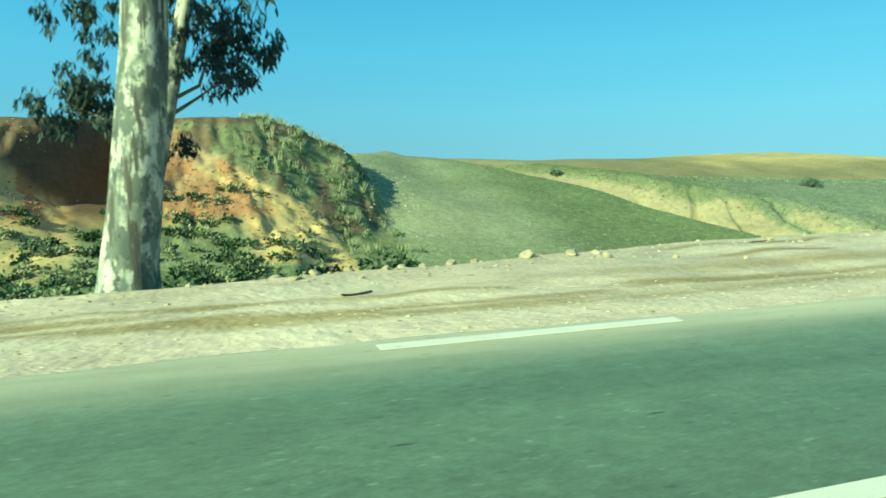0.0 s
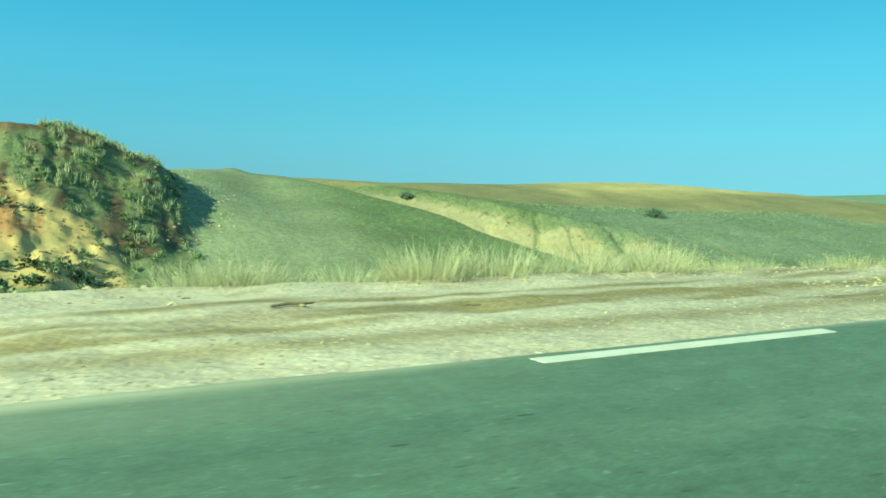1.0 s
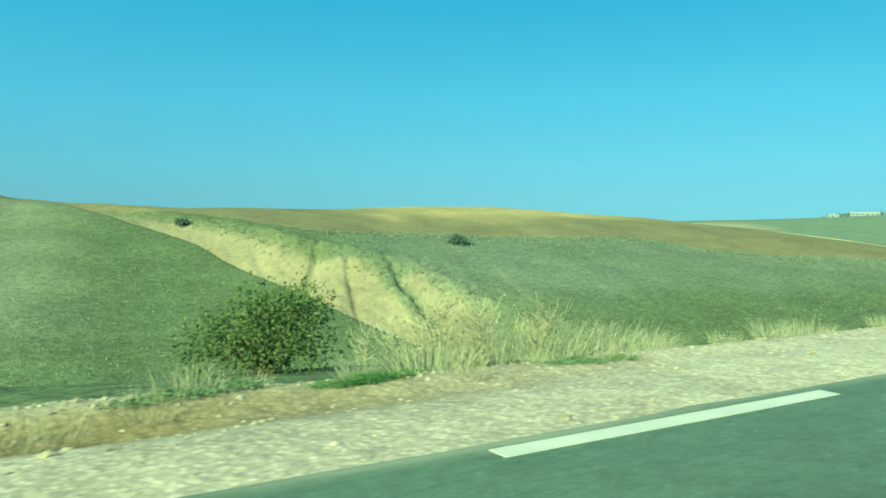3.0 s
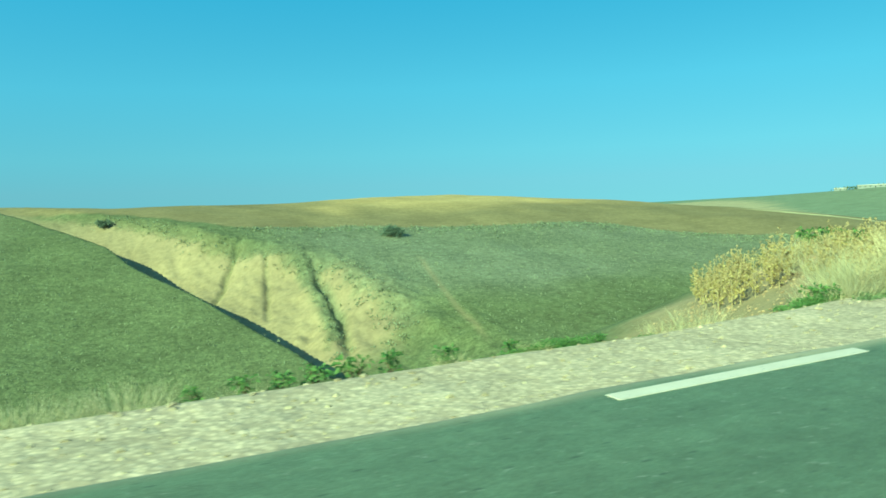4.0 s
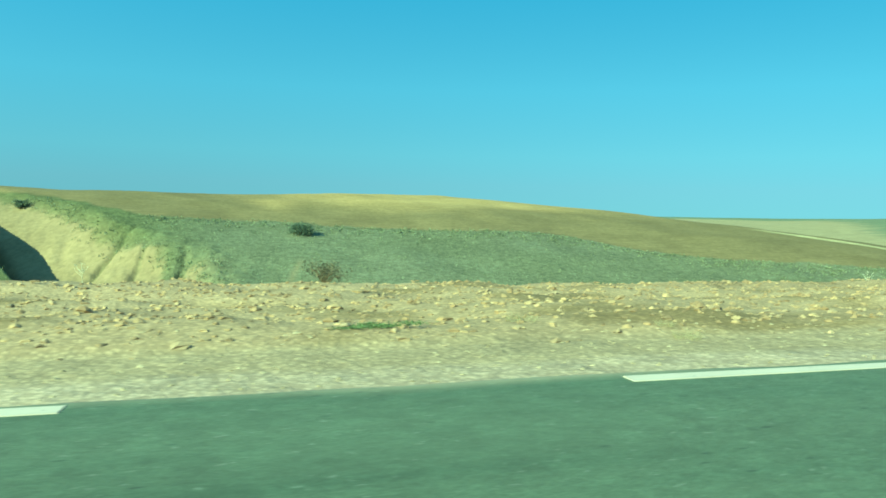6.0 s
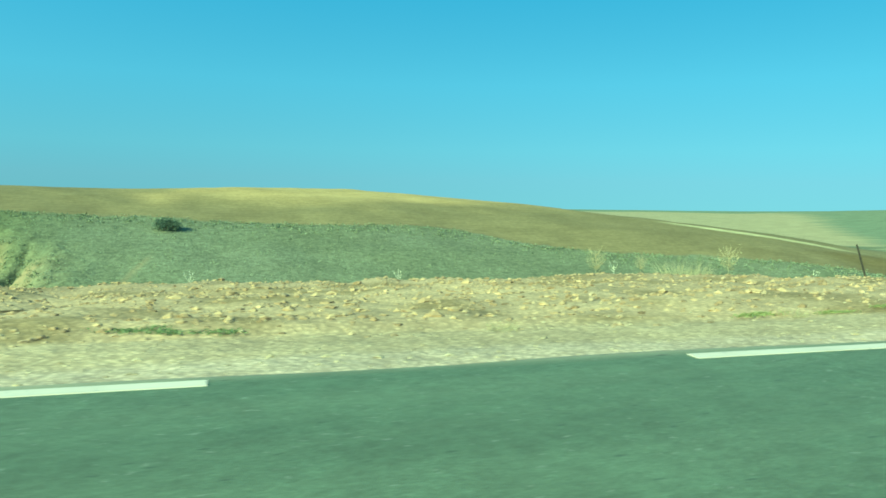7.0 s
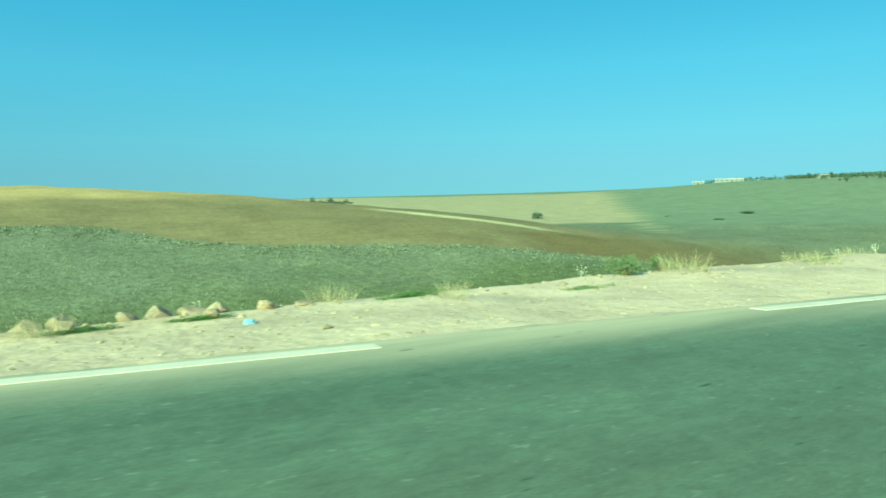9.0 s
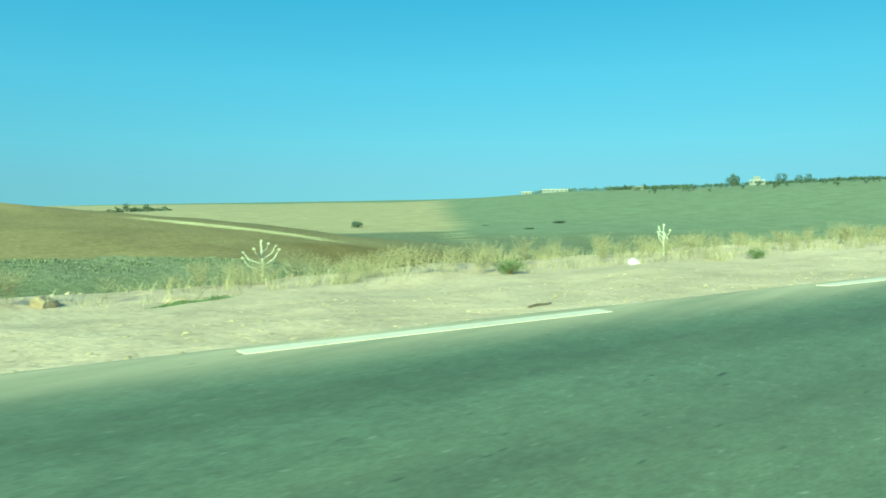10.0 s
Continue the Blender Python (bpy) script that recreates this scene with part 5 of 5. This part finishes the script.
def tyre_scrap(length, width):
    """A curled strip of tyre tread with blocks along it."""
    h = Heap()
    n = 10
    rows = []
    for k in range(n + 1):
        u = k / n - 0.5
        rows.append((u * length, 0.05 * math.sin(3 * u), 0.016 + 0.015 * (2 * u) ** 2 * random.uniform(0.8, 1.2)))
    for (x0, y0, z0), (x1, y1, z1) in zip(rows, rows[1:]):
        w = width / 2 * random.uniform(0.8, 1.1)
        a = [(x0, y0 - w, z0), (x1, y1 - w, z1), (x1, y1 + w, z1), (x0, y0 + w, z0)]
        h.put(a + [(x, y, z - 0.015) for x, y, z in a], [(0, 1, 2, 3), (7, 6, 5, 4), (0, 4, 5, 1), (1, 5, 6, 2), (2, 6, 7, 3), (3, 7, 4, 0)])
    return h.done("tyre_scrap", MAT_RUBBER)


def stick(length, thick=0.018):
    pts = [(-length / 2, 0, thick), (-length * 0.1, length * 0.04, thick * 1.6), (length * 0.25, -length * 0.02, thick * 1.2), (length / 2, length * 0.03, thick)]
    h = Heap()
    h.put(*tube(pts, [thick, thick * 0.95, thick * 0.8, thick * 0.5], 6))
    return h.done("fallen_stick", MAT_TWIG)


for x, d, length, width, turn in ((1.15, 2.8, 0.36, 0.08, 4), (149.9, 3.2, 0.3, 0.08, 10)):
    move_to(tagged(tyre_scrap(length, width), "black curled strip of tyre tread on the ground", "tyre scrap", "tyre scraps"), x, d, turn, 0.0 if d > 0 else -0.062)
for x, d, length, turn in ((9.4, 6.1, 0.9, 24), (18.3, 3.4, 0.5, 12), (192.2, 0.75, 0.36, 0), (148.9, 0.85, 0.62, 12), (20.3, 3.1, 0.3, 5), (33.5, 0.9, 0.28, 14), (96.3, 2.8, 0.8, 0), (46.3, 2.0, 0.3, 30), (12.0, 0.6, 0.15, 0), (130.6, 4.4, 0.9, 8)):
    move_to(tagged(stick(length, 0.011 if length < 0.4 else 0.018), "dry brown stick lying on the dirt", "stick", "fallen sticks"), x, d, turn)

MAT_TAR = plain("tar", (0.03, 0.031, 0.03), 0.6, 18, 0.3)
for x, d, a, b in ((142.9, -0.62, 0.13, 0.08), (142.1, -0.55, 0.12, 0.03), (154.6, -1.05, 0.2, 0.05), (83.0, -1.2, 0.1, 0.04), (108.0, -1.3, 0.09, 0.04), (33.0, -1.0, 0.14, 0.05), (140.0, 0.2, 0.1, 0.04)):
    n, a, b = 14, a * 0.6, b * 0.6
    ring = []
    for k in range(n):
        t = 6.283 * k / n
        r = random.uniform(0.7, 1.15)
        px, py = x + a * r * math.cos(t), float(road_line(x)[0]) + d + b * r * math.sin(t)
        ring.append((px, py, float(asphalt_height(px, py)) + 0.004))
    low = [(p[0], p[1], p[2] - 0.01) for p in ring]
    made("tar_patch", ring + low, [tuple(range(n))] + [(k, k + n, (k + 1) % n + n, (k + 1) % n) for k in range(n)], MAT_TAR, road, "black tar patch")

# the leaning post
MAT_DARK_WOOD = plain("weathered_dark_wood", (0.055, 0.045, 0.035), 0.85, 25, 0.3)
post = empty_thing("leaning_post", tuple(stand(153.75, 15.2)), "tall thin dark wooden post leaning on the bank", "post")
h = Heap()
h.put(*tube([(0.79, 0, -0.3), (0.42, 0, 0.6), (0.17, 0, 1.3), (-0.27, 0, 2.35)], [0.038, 0.037, 0.035, 0.030], 8))
h.done("shaft", MAT_DARK_WOOD, post)
h = Heap()
h.put(*tube([(-0.24, -0.05, 2.22), (-0.24, 0, 2.27), (-0.22, 0.05, 2.22)], [0.006, 0.006, 0.006], 5))
h.done("wire", MAT_RUBBER, post, "rusty twist of wire")

# ---- hillside and distance ----
random.seed(21)


def on_land(x, y):
    return Vector((x, y, float(land(x, y))))


def place_at(ob, x, y, scale=1.0, turn=0.0):
    p = on_land(x, y)
    ob.matrix_world = pose(p.x, p.y, p.z - 0.1, 0, 0, turn)
    ob.scale = (scale, scale, scale)
    return ob


hill_bush = leafy_bush("hill_bush", "dark round bush alone on the green slope", 2.7, 1.75, 3400, 0.28, MAT_HILL_BUSH, "hill bushes", 26)
place_at(hill_bush, 132.0, 134.0)
b2 = leafy_bush("hill_bush", "small dark bush at the head of the gully", 1.5, 1.9, 1100, 0.30, MAT_HILL_BUSH, "hill bushes", 12)
place_at(b2, 79.6, 162.5)
b3 = leafy_bush("field_bush", "single dark bush between the far fields", 2.9, 3.4, 1200, 0.5, MAT_HILL_BUSH, "hill bushes", 16)
place_at(b3, 422, 301)
for x, y, s in ((516, 239, 1.2), (455, 210, 0.8), (480, 262, 0.6)):
    p = on_land(x, y)
    ob = copy_thing(b3, pose(p.x, p.y, p.z - 0.6, 0, 0, 40 * s))
    ob.scale = (1.8 * s, 1.2 * s, 0.45 * s)


def weeds(name, label, count, where, height, spread, material, leaves=4, category="weeds", width=(0.10, 0.2)):
    """Many small upright weed clumps in one mesh."""
    h = Heap()
    pts = [where() for _ in range(count)]
    zs = land(np.array([p[0] for p in pts]), np.array([p[1] for p in pts]))
    for (x, y), z in zip(pts, zs):
        hh = random.uniform(*height)
        for _ in range(leaves):
            p = Vector((x + random.gauss(0, spread), y + random.gauss(0, spread), float(z) - 0.05))
            h.blade(p, p + Vector((random.gauss(0, 0.25), random.gauss(0, 0.25), 1)) * hh, hh * random.uniform(*width))
    return tagged(h.done(name, material), label, category, kind="stuff")


def field_edge(x):
    return float(np.interp(x, [104, 130, 160, 187, 200, 215, 235, 258, 300], [148, 146, 139, 136, 124, 115, 113, 104, 96]))


def under_edge():
    x = random.uniform(104, 300)
    return x, field_edge(x) - abs(random.gauss(0, 5.0)) - 0.2


def on_slope():
    while True:
        x, y = random.uniform(8, 300), random.uniform(66, 172)
        across, depth, rill = gully_frame(np.array(x), np.array(y))
        if y < float(np.interp(x, [0, 60, 84, 104, 130, 160, 187, 200, 215, 235, 258, 300], [172, 172, 166, 148, 146, 139, 136, 124, 115, 113, 104, 96])) and not (0.02 < float(across) < 0.85 and float(depth) > 0.8):
            return x, y


def chosen(x0, x1, y0, y1, want, seed):
    """Places in a stretch of land, where a kind of cover grows."""
    rng = np.random.default_rng(seed)
    xs, ys = rng.uniform(x0, x1, 60000), rng.uniform(y0, y1, 60000)
    keep = rng.uniform(0, 1, 60000) < want(ground_marks(xs, ys), xs, ys)
    found = iter(zip(xs[keep].tolist(), ys[keep].tolist()))
    return lambda: next(found)


on_bluff = chosen(2, 29, 98, 162, lambda m, x, y: m["scrub"] * np.clip(0.35 + 0.9 * lump(x, y * 0.6, 2.2, 41), 0.03, 1), 3)
bluff_foot = chosen(-45, 14, 80, 108, lambda m, x, y: (1 - m["red"]) * (1 - 0.75 * m["ochre"]) * np.clip(0.4 + 0.8 * lump(x, y, 2.5, 42), 0.05, 1), 4)


def clumps(name, label, count, where, size, leaves, material, category="weeds"):
    """Many small rounded clumps of leaves in one mesh."""
    h = Heap()
    pts = [where() for _ in range(count)]
    zs = land(np.array([p[0] for p in pts]), np.array([p[1] for p in pts]))
    for (x, y), z in zip(pts, zs):
        r = random.uniform(*size)
        for _ in range(leaves):
            o = rand_dir(0.7)
            o.z = abs(o.z)
            u = (o + rand_dir() * 0.6).normalized()
            s = r * random.uniform(0.35, 0.65)
            h.leaf(Vector((x, y, float(z) - 0.05)) + o * r * random.uniform(0.3, 0.9), u * s, u.cross(rand_dir()).normalized() * s * 0.4)
    return tagged(h.done(name, material), label, category, kind="stuff")


clumps("edge_weeds", "grey-green thistles along the ploughed field's edge", 1500, under_edge, (0.22, 0.65), 9, MAT_SCRUB)
weeds("slope_weeds", "short weeds dotted over the green slope", 9000, on_slope, (0.12, 0.32), 0.3, MAT_SCRUB, 3)
clumps("slope_thistles", "low grey thistles scattered over the green slope", 1800, on_slope, (0.10, 0.34), 7, MAT_SCRUB)
MAT_TALL_GRASS = island_tinted("tall_pale_grass", (0.26, 0.25, 0.13), (0.50, 0.46, 0.28), 0.85, 0.25)
MAT_BLUFF_GREEN = island_tinted("bluff_leaf", (0.075, 0.110, 0.045), (0.17, 0.20, 0.09), 0.8, 0.2)
MAT_OLIVE = island_tinted("olive_scrub_leaf", (0.15, 0.16, 0.08), (0.31, 0.30, 0.17), 0.85, 0.2)
weeds("bluff_grass", "tall pale grass in upright tufts on the bluff's shoulder", 330, on_bluff, (0.8, 1.8), 0.22, MAT_TALL_GRASS, 14, width=(0.016, 0.034))
clumps("bluff_weeds", "green weeds hanging on the bluff's shoulder", 420, on_bluff, (0.3, 0.9), 22, MAT_BLUFF_GREEN)
clumps("bluff_scrub", "dusty olive scrub at the foot of the bluff", 260, bluff_foot, (0.5, 1.25), 42, MAT_OLIVE)
clumps("bluff_bushes", "dark scrub dotted over the bluff's foot", 170, bluff_foot, (0.5, 1.3), 46, MAT_BUSH)
gully_rim = chosen(60, 118, 84, 168, lambda m, x, y: 0.9 * np.exp(-(((x - gully_top(y) - 1.2) / 2.2) ** 2)) + 0.8 * np.exp(-(((x - spur_line(y) + 1.4) / 1.3) ** 2)) * step(122, 110, y), 8)
clumps("gully_weeds", "grey-green weeds on the gully's rim and rills", 520, gully_rim, (0.2, 0.6), 10, MAT_SCRUB)
clumps("gully_bushes", "dark tufts along the gully's rills", 45, gully_rim, (0.2, 0.5), 12, MAT_BUSH)
bluff_raw = chosen(-40, 18, 84, 125, lambda m, x, y: np.clip(m["red"] + 0.5 * m["ochre"], 0, 1) * np.clip(0.4 + lump(x, y, 3.0, 43), 0.05, 1), 6)
h = Heap()
spots = np.array([bluff_raw() for _ in range(1300)])
for p in np.c_[spots, land(spots[:, 0], spots[:, 1])].tolist():
    h.stone(p, random.uniform(0.08, 0.30), 0.9)
tagged(h.done("bluff_clods", island_tinted("red_clod", (0.14, 0.072, 0.038), (0.34, 0.20, 0.10), 0.95)), "red and ochre clods on the raw bluff", "clods", kind="stuff")


def slope_rocks():
    while True:
        x, y = random.gauss(27, 3.5), random.gauss(138, 14)
        if x > 20:
            return x, y


h = Heap()
for _ in range(260):
    x, y = slope_rocks()
    h.stone(on_land(x, y), random.uniform(0.12, 0.42), 0.8)
tagged(h.done("slope_stones", MAT_GRAVEL), "pale stones fallen on the slope beside the bluff", "stones", kind="stuff")


def far_tree(name, label, height, width, group):
    """A distant tree: tapered trunk and an uneven crown of clumps."""
    thing = empty_thing(name, (0, 0, 0), label, "tree", group)
    t = Heap()
    t.put(*tube([(0, 0, -0.5), (0.1, 0, height * 0.3), (0, 0.1, height * 0.6)], [width * 0.05, width * 0.04, width * 0.015], 6))
    t.done("trunk", MAT_TWIG, thing)
    c = Heap()
    heads = [(rand_dir(0.6) * width * 0.34 + Vector((0, 0, height * random.uniform(0.42, 0.8)))) for _ in range(11)]
    for _ in range(420):
        p = random.choice(heads) + rand_dir(0.8) * width * 0.22 * random.random() ** 0.4
        u = rand_dir()
        s = width * random.uniform(0.06, 0.12)
        c.leaf(p, u * s, u.cross(rand_dir()).normalized() * s * 0.4)
    c.done("crown", MAT_FAR_LEAF, thing)
    return thing


olive = far_tree("olive_tree", "small round olive tree in a far grove", 4.2, 4.6, "olive grove")
place_at(olive, 900, 470)
tall = far_tree("broad_tree", "tall dark tree beside a far farmhouse", 12.0, 13.0, "farm trees")
place_at(tall, 985, 362)
for x, y, s in ((1003, 366, 0.9), (968, 352, 0.8), (1040, 330, 1.1), (1058, 318, 0.8), (1005, 288, 0.7), (915, 455, 0.55), (932, 440, 0.5)):
    p = on_land(x, y)
    ob = copy_thing(tall, pose(p.x, p.y, p.z - 0.3, 0, 0, 70 * s))
    ob.scale = (s, s, s * random.uniform(0.8, 1.0))
clump = far_tree("horizon_tree", "low dark tree in a clump on the far field's crest", 4.6, 7.5, "crest clump")
place_at(clump, 410, 585, 1.8)
clump.scale = (1.6, 1.8, 1.15)
for k, s in ((-14, 0.55), (-9, 0.6), (-5, 0.8), (4, 1.0), (8, 0.85), (12, 0.7), (15, 0.5)):
    p = on_land(410 + 1.8 * k, 585 - 0.63 * k)
    ob = copy_thing(clump, pose(p.x, p.y, p.z - 0.3, 0, 0, 50 * k))
    ob.scale = (1.5 * s, 1.8 * s, 1.0 * s)
for k in range(70):
    w = radians(random.uniform(57, 74))
    r = random.uniform(690, 900)
    p = on_land(187 + r * math.sin(w), -15 + r * math.cos(w))
    ob = copy_thing(olive, pose(p.x, p.y, p.z - 0.2, 0, 0, random.uniform(0, 360)))
    s = random.uniform(0.6, 1.25)
    ob.scale = (s, s, s)

# the far line of woods on the rim
h = Heap()
for _ in range(2600):
    w = radians(random.choice((random.uniform(50, 84), random.uniform(56, 62), random.uniform(66, 84))))
    r = random.uniform(900, 1000)
    p = on_land(187 + r * math.sin(w), -15 + r * math.cos(w))
    for _ in range(3):
        u = rand_dir()
        h.leaf(p + Vector((random.gauss(0, 2), random.gauss(0, 2), random.uniform(0.3, 3.6))), u * 2.2, u.cross(rand_dir()).normalized() * 0.9)
tagged(h.done("far_woods", MAT_FAR_LEAF), "dark line of trees along the far rim", "woods", kind="stuff")

# whitewash set far darker than real: distance haze put into the colour
MAT_WALL = plain("whitewashed_wall", (0.235, 0.23, 0.21), 0.9, 0.6, 0.08)
MAT_ROOF = plain("pale_roof", (0.52, 0.44, 0.36), 0.9, 0.8, 0.15)
MAT_HOLE = plain("dark_opening", (0.035, 0.035, 0.035), 0.6, 2, 0.2)


def box(h, x0, x1, y0, y1, z0, z1):
    v = [(x, y, z) for z in (z0, z1) for y in (y0, y1) for x in (x0, x1)]
    h.put(v, [(0, 2, 3, 1), (4, 5, 7, 6), (0, 1, 5, 4), (2, 6, 7, 3), (0, 4, 6, 2), (1, 3, 7, 5)])


def farmhouse(x, y, length, depth, height, turn, label, windows, parapet=0.5, upper=None):
    house = empty_thing("farmhouse", tuple(on_land(x, y)), label, "house", "far farmhouses", turn)
    h = Heap()
    box(h, -length / 2, length / 2, -depth / 2, depth / 2, -1.5, height)
    h.done("wall", MAT_WALL, house)
    h = Heap()
    box(h, -length / 2 - 0.3, length / 2 + 0.3, -depth / 2 - 0.3, depth / 2 + 0.3, height, height + parapet)
    h.done("roof", MAT_ROOF, house)
    if upper:
        h = Heap()
        box(h, upper[0], upper[1], -depth / 2 + 1, depth / 2 - 1, height + parapet, height + parapet + upper[2])
        h.done("upper_wall", MAT_WALL, house)
    for k in range(windows):
        cx = -length / 2 + (k + 0.5) * length / windows
        h = Heap()
        if k == windows // 2:
            box(h, cx - 0.6, cx + 0.6, -depth / 2 - 0.06, -depth / 2 + 0.05, 0.0, 2.1)
            h.done("door", MAT_HOLE, house)
        else:
            box(h, cx - 0.7, cx + 0.7, -depth / 2 - 0.05, -depth / 2 + 0.05, height * 0.40, height * 0.75)
            h.done("window", MAT_HOLE, house)
    return house


farmhouse(872, 520, 30, 9, 3.2, -52, "long low whitewashed farmhouse on the far rim", 6)
farmhouse(846, 541, 12, 8, 2.6, -52, "small whitewashed barn beside a far farmhouse", 3)
farmhouse(1012, 345, 16, 9, 5.5, -66, "two-storey pale farmhouse among tall trees", 4, 0.5, (-4, 3, 4.0))
farmhouse(930, 447, 13, 7, 3.0, -60, "small pale farm building beyond the grove", 3)
